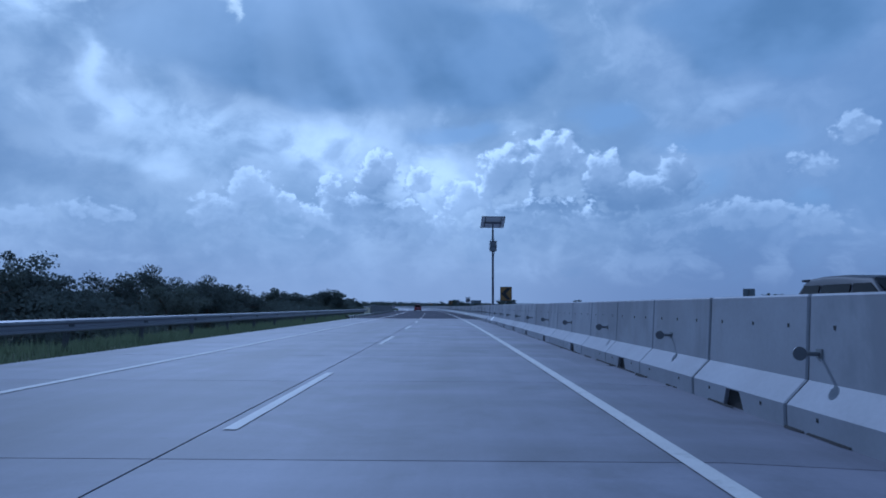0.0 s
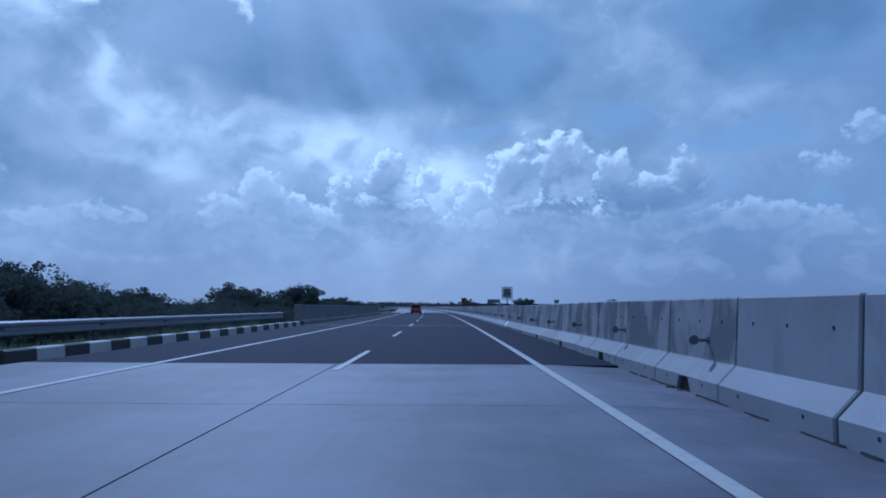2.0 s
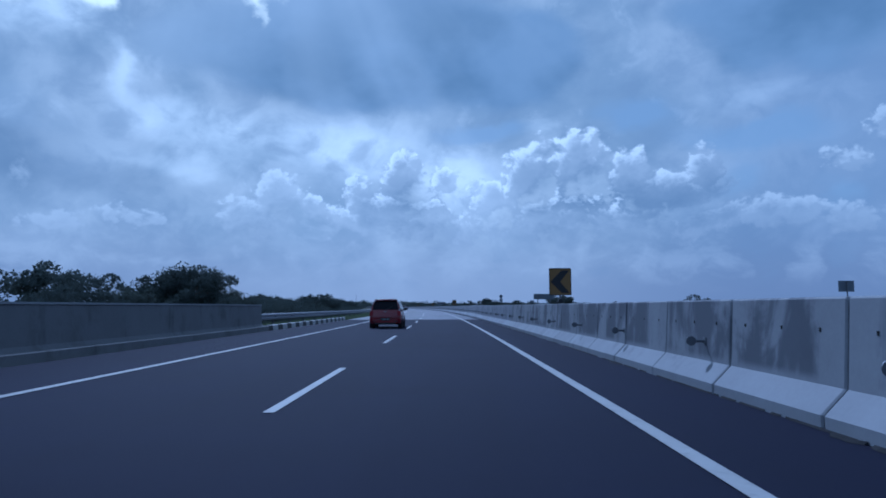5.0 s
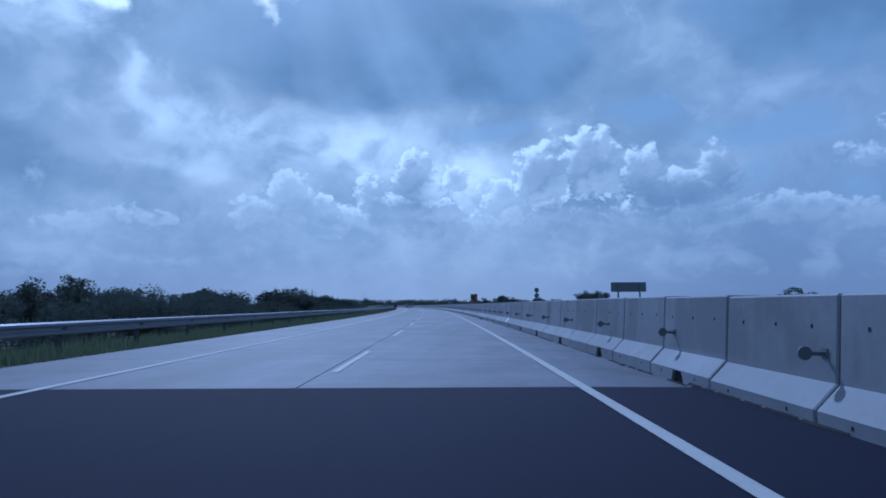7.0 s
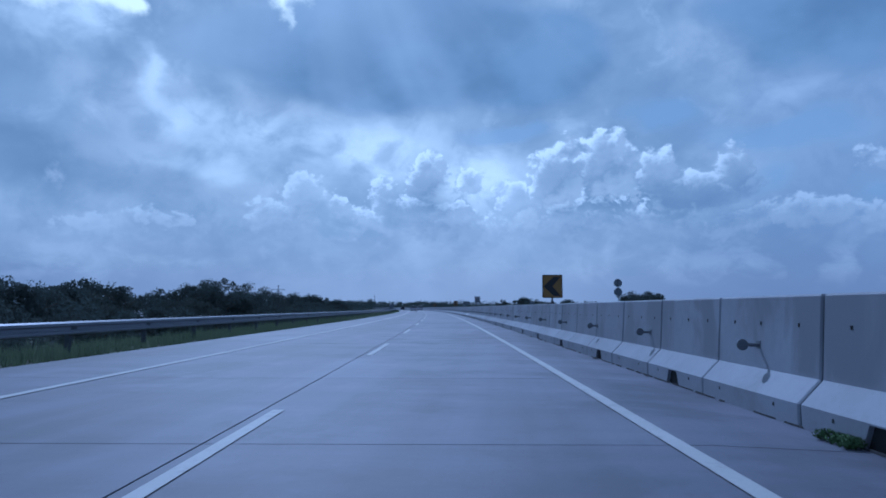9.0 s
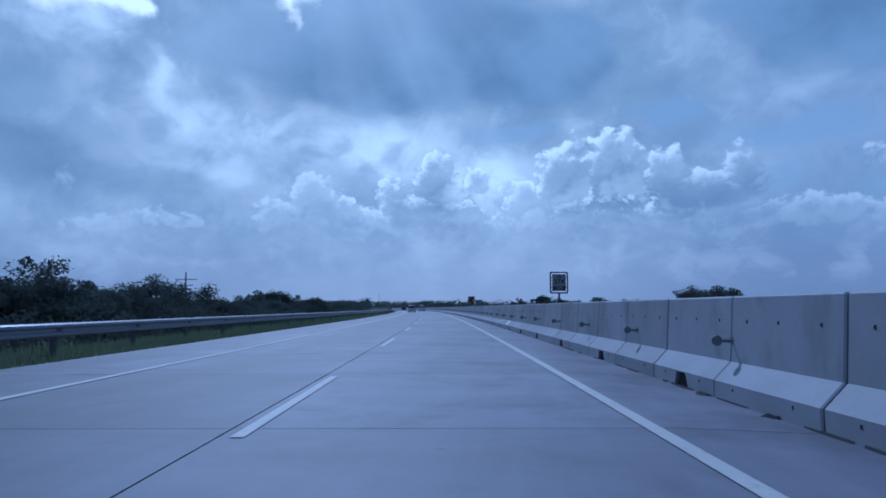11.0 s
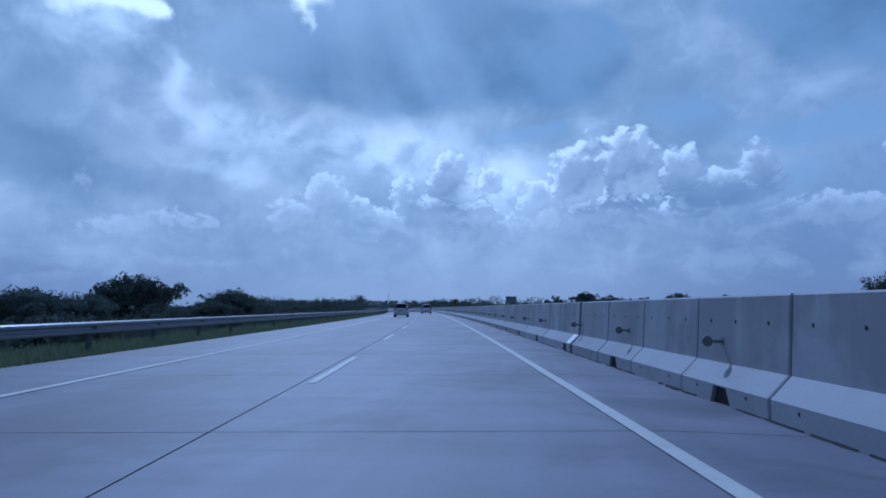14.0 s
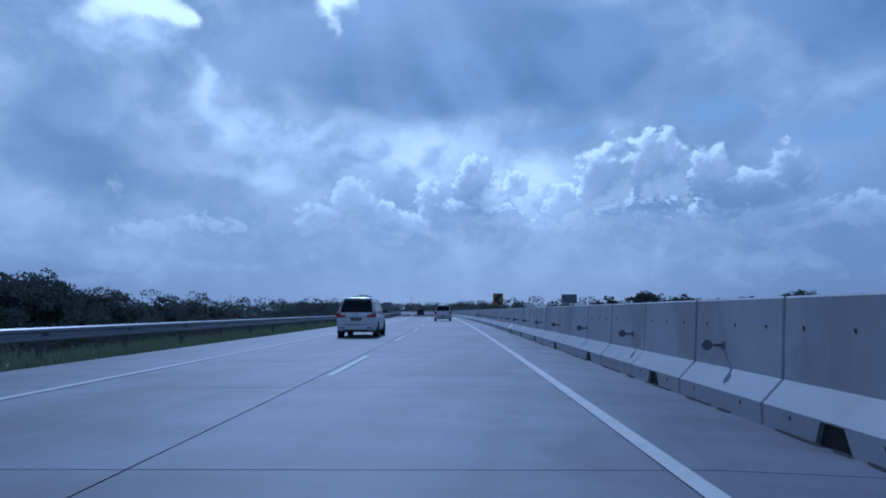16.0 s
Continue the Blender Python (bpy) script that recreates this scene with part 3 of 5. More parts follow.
def guardrail(s0, s1, detailed=True):
    g = thing("guardrail", "galvanised steel W-beam guardrail along the grass verge", "guardrail", "guardrails")
    s = s0
    while s < s1 - 0.1:
        e = min(s + 4.0, s1)
        part("beam", sweep([(RAIL_L + a, 0.43 + b) for a, b in W_BEAM], s, e + 0.12, 4.2), STEEL, g)
        if detailed:
            bm = bmesh.new()
            box(bm, RAIL_L - 0.20, RAIL_L - 0.09, -0.055, 0.055, -0.25, 0.76)
            bmesh.ops.transform(bm, matrix=on_road(s + 0.1, 0), verts=bm.verts)
            part("post", bm, STEEL_P, g)
            bm = bmesh.new()
            box(bm, RAIL_L - 0.09, RAIL_L - 0.004, -0.07, 0.07, 0.46, 0.70)
            bmesh.ops.transform(bm, matrix=on_road(s + 0.1, 0), verts=bm.verts)
            part("spacer", bm, STEEL_P, g)
            bm = bmesh.new()
            box(bm, RAIL_L + 0.002, RAIL_L + 0.016, -0.11, 0.11, 0.555, 0.615, bevel=0.004)
            bmesh.ops.transform(bm, matrix=on_road(s + 0.06, 0), verts=bm.verts)
            part("splice_plate", bm, STEEL_P, g)
        s = e
    return g


guardrail(-28.0, 84.0)
guardrail(147.6, 470.0)
far_rail = thing("guardrail", "galvanised steel guardrail curving away into the distance", "guardrail", "guardrails")
part("beam", sweep([(RAIL_L + a, 0.43 + b) for a, b in W_BEAM], 470.1, 1200, 10), STEEL, far_rail)
bm = bmesh.new()
for i in range(180):
    box(bm, RAIL_L - 0.2, RAIL_L - 0.004, -0.055, 0.055, -0.25, 0.74, m=on_road(471 + 4 * i, 0))
part("posts", bm, STEEL_D, far_rail)["kind"] = "stuff"
opp_rail = thing("guardrail", "galvanised steel guardrail beyond the opposite carriageway", "guardrail", "guardrails")
part("beam", sweep([(15.0 - a, 0.43 + b) for a, b in W_BEAM], -20, 700, 8), STEEL, opp_rail)
bm = bmesh.new()
for i in range(180):
    box(bm, 15.0, 15.12, -0.055, 0.055, -0.25, 0.76, m=on_road(-19 + 4 * i, 0))
part("posts", bm, STEEL_D, opp_rail)["kind"] = "stuff"


def painted_kerb(s0, s1):
    kerb = thing("kerb", "concrete kerb painted in black and white blocks", "kerb", kind="structure")
    i, s = 0, s0
    while s < s1:
        part("kerb_block", sweep([(-10.32, -0.1), (-10.02, -0.1), (-10.05, 0.20), (-10.08, 0.225), (-10.29, 0.225), (-10.32, 0.20)],
                                 s + 0.006, s + 0.994, 1.0), PAINT_W if i % 2 else PAINT_K, kerb)
        s += 1.0
        i += 1


painted_kerb(59.0, 86.0)
painted_kerb(147.0, 173.0)
parapet = thing("bridge_parapet", "weathered grey concrete bridge parapet with a base ledge", "parapet", kind="structure")
part("wall", sweep([(-10.62, -0.4), (-10.14, -0.4), (-10.14, 0.0), (-10.17, 0.16), (-10.32, 0.30), (-10.36, 1.13), (-10.38, 1.15),
                    (-10.60, 1.15), (-10.62, 1.13)], 86.0, 147.0), PARAPET_C, parapet)
part("ledge", sweep([(-10.13, -0.2), (-9.98, -0.2), (-9.99, 0.18), (-10.01, 0.20), (-10.13, 0.205)], 86.0, 147.0), PARAPET_C, parapet)
part("coping", sweep([(-10.64, 1.153), (-10.33, 1.153), (-10.33, 1.20), (-10.64, 1.20)], 86.0, 147.0), COPING_C, parapet)

# ---- median barrier: precast units ----
UNIT, UNIT0 = 2.4056, 6.49
FACE = [(-0.505, -0.08), (-0.505, 0.165), (-0.280, 0.395), (-0.225, 1.205), (-0.205, 1.225)]
SECTION = FACE + [(-a, b) for a, b in FACE[::-1]]
NOTCH = [(-0.34, -0.08), (-0.34, 0.150), (-0.504, 0.150), (-0.505, 0.165), (-0.280, 0.395), (-0.225, 1.205), (-0.205, 1.225)]
SECTION_N = NOTCH + [(-a, b) for a, b in FACE[::-1]]


def sunk(s):
    """The asphalt lies a little higher against the barrier than the concrete slabs."""
    return -0.05 * max(0.0, min(1.0, (s - 62.0) / 10.0, (DECK1 + 3 - s) / 6.0))


def unit_mesh(drain):
    """A unit, its joint face at y = 0; drain: where the opening at its foot begins, or None."""
    bm = bmesh.new()
    a, b, c = 0.012, UNIT - 0.012, 0.022
    slim = [(x + math.copysign(0.016, -x), z - (0.010 if z > 1.2 else 0.0)) for x, z in SECTION]
    ends = [[(x, a, z) for x, z in slim], [(x, a + c, z) for x, z in SECTION]]
    tails = [[(x, b - c, z) for x, z in SECTION], [(x, b, z) for x, z in slim]]
    if drain is None:
        loft(bm, ends + tails)
    else:
        loft(bm, ends + [[(x, drain, z) for x, z in SECTION]])
        prism(bm, SECTION_N, drain, drain + 0.56)
        loft(bm, [[(x, drain + 0.56, z) for x, z in SECTION]] + tails)
        for y0, y1 in ((drain, drain + 0.11), (drain + 0.56, drain + 0.45)):
            prism(bm, [(y0, 0.152), (y1, 0.152), (y0, -0.07)], -0.504, -0.335, "x")
    return bm


def hole(w0, h0):
    bm = bmesh.new()
    box(bm, -0.006, 0.02, -w0, w0, -h0, h0)
    return bm


unit_plain = mesh_of("body", unit_mesh(None), BARRIER_C)
unit_weathered = mesh_of("body", unit_mesh(None), BARRIER_W)
unit_drain = mesh_of("body", unit_mesh(0.90), BARRIER_C)
unit_drain_weathered = mesh_of("body", unit_mesh(0.90), BARRIER_W)
# no real cuts: small near-black blocks paint in the shade of the holes
hole_mesh = mesh_of("lifting_hole_shade", hole(0.013, 0.019), DARK)
slot_mesh = mesh_of("foot_hole_shade", hole(0.014, 0.018), DARK)
# recessed near-black block puts the drain opening's shade into colour
dark_mesh = mesh_of("drain_shade", boxes((-0.455, -0.325, 0.902, 1.458, -0.07, 0.1485)), DARK)
rng = random.Random(5)
for i in range(-13, 187):
    s = UNIT0 + UNIT * i
    on_bridge, stained = 80 < s < 148, 53 < s < 149
    drain = not on_bridge and i % 2 == (0 if s < 100 else 1)
    u = thing("barrier_unit", "pale precast concrete median barrier unit" + (" with foot drain and dark stains" if drain and stained else " with a foot drain" if drain else
              " with dark weather stains" if stained else ""), "barrier", "median barrier units",
              m=on_road(s, MID + rng.uniform(-0.005, 0.005), sunk(s), rng.uniform(-0.08, 0.08)))
    b = new("body", (unit_drain_weathered if stained else unit_drain) if drain else unit_weathered if stained else unit_plain)
    b.parent = u
    if drain:
        d = new("drain_shade", dark_mesh)
        d.parent = u
    for y in (0.42, 1.2, 1.98):
        h = new("lifting_hole_shade", hole_mesh)
        h.parent, h.location = u, (-0.2455, y + rng.uniform(-0.05, 0.05), 0.91)
    for y in () if on_bridge else (0.5, 1.85):
        h = new("foot_hole_shade", slot_mesh)
        h.parent, h.location = u, (-0.504, y, 0.10)
verts, faces = [], []
for i in range(187, 510):
    m = on_road(UNIT0 + UNIT * i, MID)
    n0 = len(verts)
    for y in (0.009, UNIT - 0.009):
        verts += [m @ Vector((a, y, b)) for a, b in SECTION]
    k = len(SECTION)
    faces += [[n0 + j, n0 + (j + 1) % k, n0 + k + (j + 1) % k, n0 + k + j] for j in range(k)]
    faces += [[n0 + j for j in range(k)][::-1], [n0 + k + j for j in range(k)]]
tagged(new("barrier_row", data_mesh("barrier_row", verts, faces, BARRIER_C)),
       "row of pale concrete median barrier units far ahead", "barrier", kind="stuff")

# delineators: dark discs on bent brackets at mid height of the barrier
disc = bmesh.new()
rod(disc, (-0.19, -0.008, 0.0), (-0.19, 0.008, 0.0), 0.066, n=20)
arm = bmesh.new()
rod(arm, (-0.12, 0.0, 0.0), (0.04, 0.0, -0.005), 0.022, n=8)
box(arm, -0.010, 0.03, -0.05, 0.05, -0.045, 0.045)
first = thing("delineator", "dark round delineator disc on a short bracket", "delineator", "barrier delineators", m=on_road(6.28, MID - 0.262, 0.66))
part("disc", disc, STEEL_D, first, "dark round disc")
part("bracket", arm, STEEL_D, first)
for i in range(-4, 110):
    if i:
        s = 6.28 + 4.1 * i + (1.2 if i > 84 else 0.0)
        copy_thing(first, on_road(s, MID - 0.262, 0.66 + sunk(s), rng.uniform(-4, 4)))

# whitewashed patches on the sloping foot
sl = math.degrees(math.atan2(0.230, 0.225))
for s, wd in ((45.6, 1.0), (81.9, 0.55), (199.6, 0.5), (295.4, 0.5), (351.2, 0.55), (420.0, 0.5)):
    bm = bmesh.new()
    box(bm, -0.155, 0.155, -wd / 2, wd / 2, 0.0, 0.004)
    bmesh.ops.transform(bm, matrix=pose(MID - 0.3925, 0, 0.280 + sunk(s), 0, -sl, 0), verts=bm.verts)
    bmesh.ops.transform(bm, matrix=on_road(s, 0), verts=bm.verts)
    tagged(new("whitewash_patch", mesh_of("whitewash_patch", bm, WHITE_PATCH)), "fresh white paint patch on the barrier foot", "paint patch",
           "paint patches")
cover = thing("cover_sheet", "pale blue-grey sheet hung over the barrier", "cover sheet", m=on_road(45.6, MID))
bm = bmesh.new()
prism(bm, [(-0.292, 0.37), (-0.284, 0.37), (-0.229, 1.20), (-0.237, 1.20)], -0.5, 0.5)
part("sheet", bm, PALE_SHEET, cover)
part("top_strip", boxes((-0.238, 0.2, -0.5, 0.5, 1.229, 1.236)), PALE_SHEET, cover)

# dark grit gathered along the foot of the barrier
grit_rng = random.Random(77)
verts, faces = [], []
s = -10.0
while s < 430:
    e = s + grit_rng.uniform(0.15, 0.9)
    wide = grit_rng.uniform(0.01, 0.055) + (0.09 if grit_rng.random() < 0.10 else 0.0)
    z = -0.012 if DECK0 < s < DECK1 else -0.055
    m = on_road(s, MID - 0.515, z)
    n0, k = len(verts), 5
    for j in range(k):
        y = (e - s) * j / (k - 1)
        x = -wide * grit_rng.uniform(0.3, 1.0) * (0.35 if j in (0, k - 1) else 1.0)
        verts += [m @ Vector((x, y, 0.003)), m @ Vector((x * 0.3, y, 0.006 + 0.25 * wide * grit_rng.random())), m @ Vector((0.012, y, 0.02))]
    for j in range(k - 1):
        a = n0 + 3 * j
        faces += [(a, a + 1, a + 4, a + 3), (a + 1, a + 2, a + 5, a + 4)]
    s = e + (grit_rng.uniform(0.0, 0.2) if grit_rng.random() < 0.7 else grit_rng.uniform(0.3, 1.5))
tagged(new("grit", data_mesh("grit", verts, faces, GRIT)), "dark grit gathered along the barrier foot", "grit", kind="stuff")

# ---- signs and posts on the median ----
def text_mesh(body, size, mat):
    cu = bpy.data.curves.new("text", "FONT")
    cu.body, cu.size, cu.align_x, cu.align_y, cu.extrude, cu.offset = body, size, "CENTER", "CENTER", 0.002, size * 0.022
    ob = bpy.data.objects.new("text", cu)
    scene.collection.objects.link(ob)
    me = bpy.data.meshes.new_from_object(ob.evaluated_get(bpy.context.evaluated_depsgraph_get()))
    bpy.data.objects.remove(ob)
    me.materials.clear()
    me.materials.append(mat)
    return me


def rounded(wd, ht, r, n=5):
    """Outline of a rectangle with round corners."""
    out = []
    for cx, cz, a0 in ((wd - r, ht - r, 0), (r - wd, ht - r, 90), (r - wd, r - ht, 180), (wd - r, r - ht, 270)):
        out += [(cx + r * math.cos(radians(a0 + 90 * i / n)), cz + r * math.sin(radians(a0 + 90 * i / n))) for i in range(n + 1)]
    return out


def frame_ring(outer, inner, y0, y1):
    bm = bmesh.new()
    rings = [[bm.verts.new((a, y, b)) for a, b in o] for o in (outer, inner) for y in (y0, y1)]
    k = len(outer)
    for p, q in ((0, 1), (1, 3), (3, 2), (2, 0)):
        for i in range(k):
            bm.faces.new((rings[p][i], rings[p][(i + 1) % k], rings[q][(i + 1) % k], rings[q][i]))
    return bm


def moved(bm, m):
    bmesh.ops.transform(bm, matrix=m, verts=bm.verts)
    return bm


# chevron boards, their faces towards -y
BOARD = Matrix.Diagonal((1.05, 1, 1.05, 1))
chev = thing("chevron_sign", "yellow chevron board with black arrow on the barrier", "road sign", "chevron boards", m=on_road(40.2, MID, 1.225) @ BOARD)
part("board", prism(bmesh.new(), [(a, b + 0.625) for a, b in rounded(0.335, 0.41, 0.04)], 0.0, 0.012), SIGN_Y, chev, "yellow face")
part("border", frame_ring([(a, b + 0.625) for a, b in rounded(0.335, 0.41, 0.04)], [(a, b + 0.625) for a, b in rounded(0.312, 0.387, 0.03)], -0.008, -0.003),
     SIGN_K, chev, "black border")
part("arrow", prism(bmesh.new(), [(-0.295, 0.625), (0.04, 0.965), (0.275, 0.965), (0.0, 0.625), (0.275, 0.285), (0.04, 0.285)], -0.009, -0.003), SIGN_K,
     chev, "black arrow")
for z in (0.465, 0.865):
    part("back_rail", boxes((-0.3, 0.3, 0.014, 0.04, z, z + 0.04)), STEEL_D, chev)
bm = bmesh.new()
rod(bm, (0, 0.06, 0.09), (0, 0.06, 1.02), 0.032)
part("post", bm, STEEL_D, chev)
part("foot", prism(bmesh.new(), [(-0.10, 0.0), (0.10, 0.0), (0.085, 0.02), (0.035, 0.10), (-0.035, 0.10), (-0.085, 0.02)], 0.0, 0.12), SIGN_K, chev, "dark tapered foot")
for s, drop in ((137.9, 0.0), (235.9, 0.06), (335.2, 0.0), (433.2, 0.0), (531.0, 0.0), (629.0, 0.0)):
    copy_thing(chev, on_road(s, MID, 1.225) @ BOARD @ Matrix.Diagonal((1, 1, 1 - drop, 1)))


def km_sign(s, lines, lower):
    k = thing("kilometre_sign", "framed grey kilometre sign on the concrete barrier", "road sign", "kilometre signs", m=on_road(s, MID, 1.225) @ Matrix.Diagonal((0.85, 1, 0.785, 1)))
    part("outer_frame", frame_ring([(a, b + 0.89) for a, b in rounded(0.365, 0.47, 0.07)], [(a, b + 0.89) for a, b in rounded(0.31, 0.415, 0.04)], -0.02, 0.02),
         SIGN_BLUE, k, "dark rounded tube frame")
    part("board", prism(bmesh.new(), [(a, b + 0.89) for a, b in rounded(0.265, 0.355, 0.015)], -0.006, 0.006), SIGN_GREY, k, "grey face")
    part("board_edge", frame_ring([(a, b + 0.89) for a, b in rounded(0.270, 0.360, 0.018)], [(a, b + 0.89) for a, b in rounded(0.248, 0.338, 0.014)], -0.012, -0.0065),
         SIGN_K, k)
    for z in (0.68, 1.10):
        part("clip", boxes((-0.315, -0.268, -0.008, 0.008, z - 0.012, z + 0.012)), SIGN_K, k)
        part("clip", boxes((0.268, 0.315, -0.008, 0.008, z - 0.012, z + 0.012)), SIGN_K, k)
    for body, size, z in lines:
        t = new("lettering", text_mesh(body, size, SIGN_K))
        t.parent = k
        t.matrix_local = pose(0, -0.009, z, 90, 0, 0)
    if lower:
        part("lower_plate", boxes((-0.245, 0.245, -0.011, -0.0068, 0.56, 0.74)), SIGN_BLUE, k, "dark lower plate")
        t = new("lettering", text_mesh("200", 0.17, SIGN_GREY))
        t.parent = k
        t.matrix_local = pose(0, -0.0135, 0.65, 90, 0, 0)
    bm = bmesh.new()
    rod(bm, (0, 0, 0.10), (0, 0, 0.425), 0.038)
    part("post", bm, SIGN_BLUE, k)
    part("foot", prism(bmesh.new(), [(-0.15, 0.0), (0.15, 0.0), (0.15, 0.03), (0.045, 0.12), (-0.045, 0.12), (-0.15, 0.03)], -0.1, 0.1), SIGN_K, k,
         "dark tapered foot")


km_sign(85.4, (("KM", 0.17, 1.10), ("274", 0.33, 0.84)), False)
km_sign(282.5, (("KM", 0.13, 1.14), ("274", 0.28, 0.93)), True)

# solar-powered post
sp = thing("solar_post", "tall grey steel post with tilted solar panel and boxes", "solar post", m=on_road(49.9, MID, 0.0) )
bm = bmesh.new()
rod(bm, (0, 0, 1.225), (0, 0, 6.95), 0.085, 0.075, 14)
part("pole", bm, STEEL_N, sp)
part("base_plate", boxes((-0.17, 0.17, -0.17, 0.17, 1.226, 1.25)), STEEL_D, sp)
panel = part("solar_panel", boxes((-0.95, 0.95, -0.68, 0.68, -0.008, 0.012)), PANEL_BACK, sp, "pale solar panel seen from its back")
panel.matrix_local = pose(0.0, -0.02, 7.54, -33, 0, 3) @ Matrix.Diagonal((0.91, 0.91, 0.91, 1))
part("panel_frame", boxes((-0.99, -0.95, -0.72, 0.72, -0.03, 0.02), (0.95, 0.99, -0.72, 0.72, -0.03, 0.02), (-0.95, 0.95, -0.72, -0.68, -0.03, 0.02),
                          (-0.95, 0.95, 0.68, 0.72, -0.03, 0.02)), STEEL_D, panel)
part("cells", boxes((-0.93, 0.93, -0.66, 0.66, 0.0125, 0.016)), PANEL_CELL, panel)
for x in (-0.66, 0.66):
    part("rail", boxes((x - 0.025, x + 0.025, -0.7, 0.7, -0.055, -0.010)), STEEL_D, panel)
part("cross_beam", boxes((-0.75, 0.75, -0.06, 0.06, -0.13, -0.056)), STEEL_D, panel)
for y in (-0.36, 0.30):
    part("junction_box", boxes((0.74, 0.83, y, y + 0.07, -0.04, -0.009)), SIGN_K, panel)
bm = bmesh.new()
rod(bm, (0, 0, 6.9), (0.0, 0.0, 7.45), 0.05)
rod(bm, (0.03, 0, 6.95), (0.06, 0.25, 7.25), 0.018)
part("bracket", bm, STEEL_D, sp)
for z0, z1, dx in ((5.66, 6.04, 0.0), (5.30, 5.62, -0.01)):
    cab = part("cabinet", boxes((-0.21 + dx, 0.27 + dx, -0.29, 0.20, z0, z1), bevel=0.012), STEEL_D, sp, "grey equipment cabinet")
    part("cabinet_roof", boxes((-0.25 + dx, 0.31 + dx, -0.33, 0.22, z1 + 0.004, z1 + 0.03)), STEEL_D, cab)
    part("lamp_head", boxes((-0.28 + dx, -0.214 + dx, -0.12, 0.06, z0 + 0.08, z0 + 0.26), bevel=0.01), LENS_C, cab)
bm = bmesh.new()
rod(bm, (-0.17, 0, 6.22), (0.17, 0, 6.22), 0.02)
part("cross_arm", bm, STEEL_D, sp)
bm = bmesh.new()
rod(bm, (0.14, -0.02, 5.29), (0.06, -0.07, 4.85), 0.012)
part("cable", bm, SIGN_K, sp)
# proud dark blocks paint in the shade of two wide gaps between units
for s_gap in (49.79, 350.85):
    bm = bmesh.new()
    prism(bm, [(x * 1.05, z + (0.012 if z > 1 else 0.0)) for x, z in SECTION], -0.09, 0.09)
    tagged(new("gap_shade", mesh_of("gap_shade", moved(bm, on_road(s_gap, MID)), SIGN_BLUE)), "dark block painting in the shade of a wide barrier gap", "post")

# ---- signs beyond the opposite carriageway, seen from behind ----
wide = thing("direction_sign", "wide grey sign seen from behind on two posts", "road sign", m=on_road(230.4, 17.4, -0.4))
part("board", boxes((-1.8, 1.8, 0.0, 0.03, 2.75, 3.72), bevel=0.008), SIGN_BACK, wide)
for x in (-1.1, 1.1):
    bm = boxes((x - 0.07, x + 0.07, -0.13, -0.002, -0.4, 3.70), bevel=0.008)
    part("post", bm, STEEL_D, wide)
for z in (2.95, 3.5):
    part("stiffener", boxes((-1.0, 1.0, -0.04, -0.002, z, z + 0.05)), SIGN_BACK, wide)
twin = thing("round_signs", "two round signs one above the other on a post", "road sign", m=on_road(279.5, 16.4, -0.3))
for z in (3.95, 3.02):
    bm = bmesh.new()
    rod(bm, (0, -0.01, z), (0, 0.01, z), 0.43, n=28)
    part("disc", bm, SIGN_BACK, twin, "dull round sign back")
bm = bmesh.new()
rod(bm, (0, -0.06, -0.4), (0, -0.06, 4.3), 0.04)
part("post", bm, STEEL_D, twin)
big = thing("direction_sign", "grey sign board on posts above the opposite verge", "road sign", m=on_road(498.0, 20.5, -0.4))
part("board", boxes((-1.35, 1.35, 0.0, 0.03, 2.75, 4.3), bevel=0.008), SIGN_BACK, big)
for x in (-0.7, 0.7):
    part("post", boxes((x - 0.06, x + 0.06, -0.12, -0.002, -1.2, 4.25)), STEEL_D, big)
small = thing("marker_sign", "small dark sign plate on a post seen from behind", "road sign", "marker signs", m=on_road(39.5, 16.6, -0.2))
part("plate", boxes((-0.36, 0.36, 0.0, 0.02, 1.95, 2.45)), SIGN_BACK, small)
bm = bmesh.new()
rod(bm, (0, -0.05, -0.4), (0, -0.05, 2.4), 0.03)
part("post", bm, STEEL_D, small)
for s in (146.0, 238.0, 336.5):
    copy_thing(small, on_road(s, 16.6, -0.2))
left_sign = thing("direction_sign", "tall dark sign board standing on the grass verge", "road sign", m=on_road(512.0, -11.8, -0.2))
part("board", boxes((-0.8, 0.8, 0.0, 0.04, 1.0, 3.0), bevel=0.01), SIGN_BACK, left_sign)
for x in (-0.5, 0.5):
    part("post", boxes((x - 0.05, x + 0.05, 0.045, 0.14, -0.4, 2.9)), STEEL_D, left_sign)


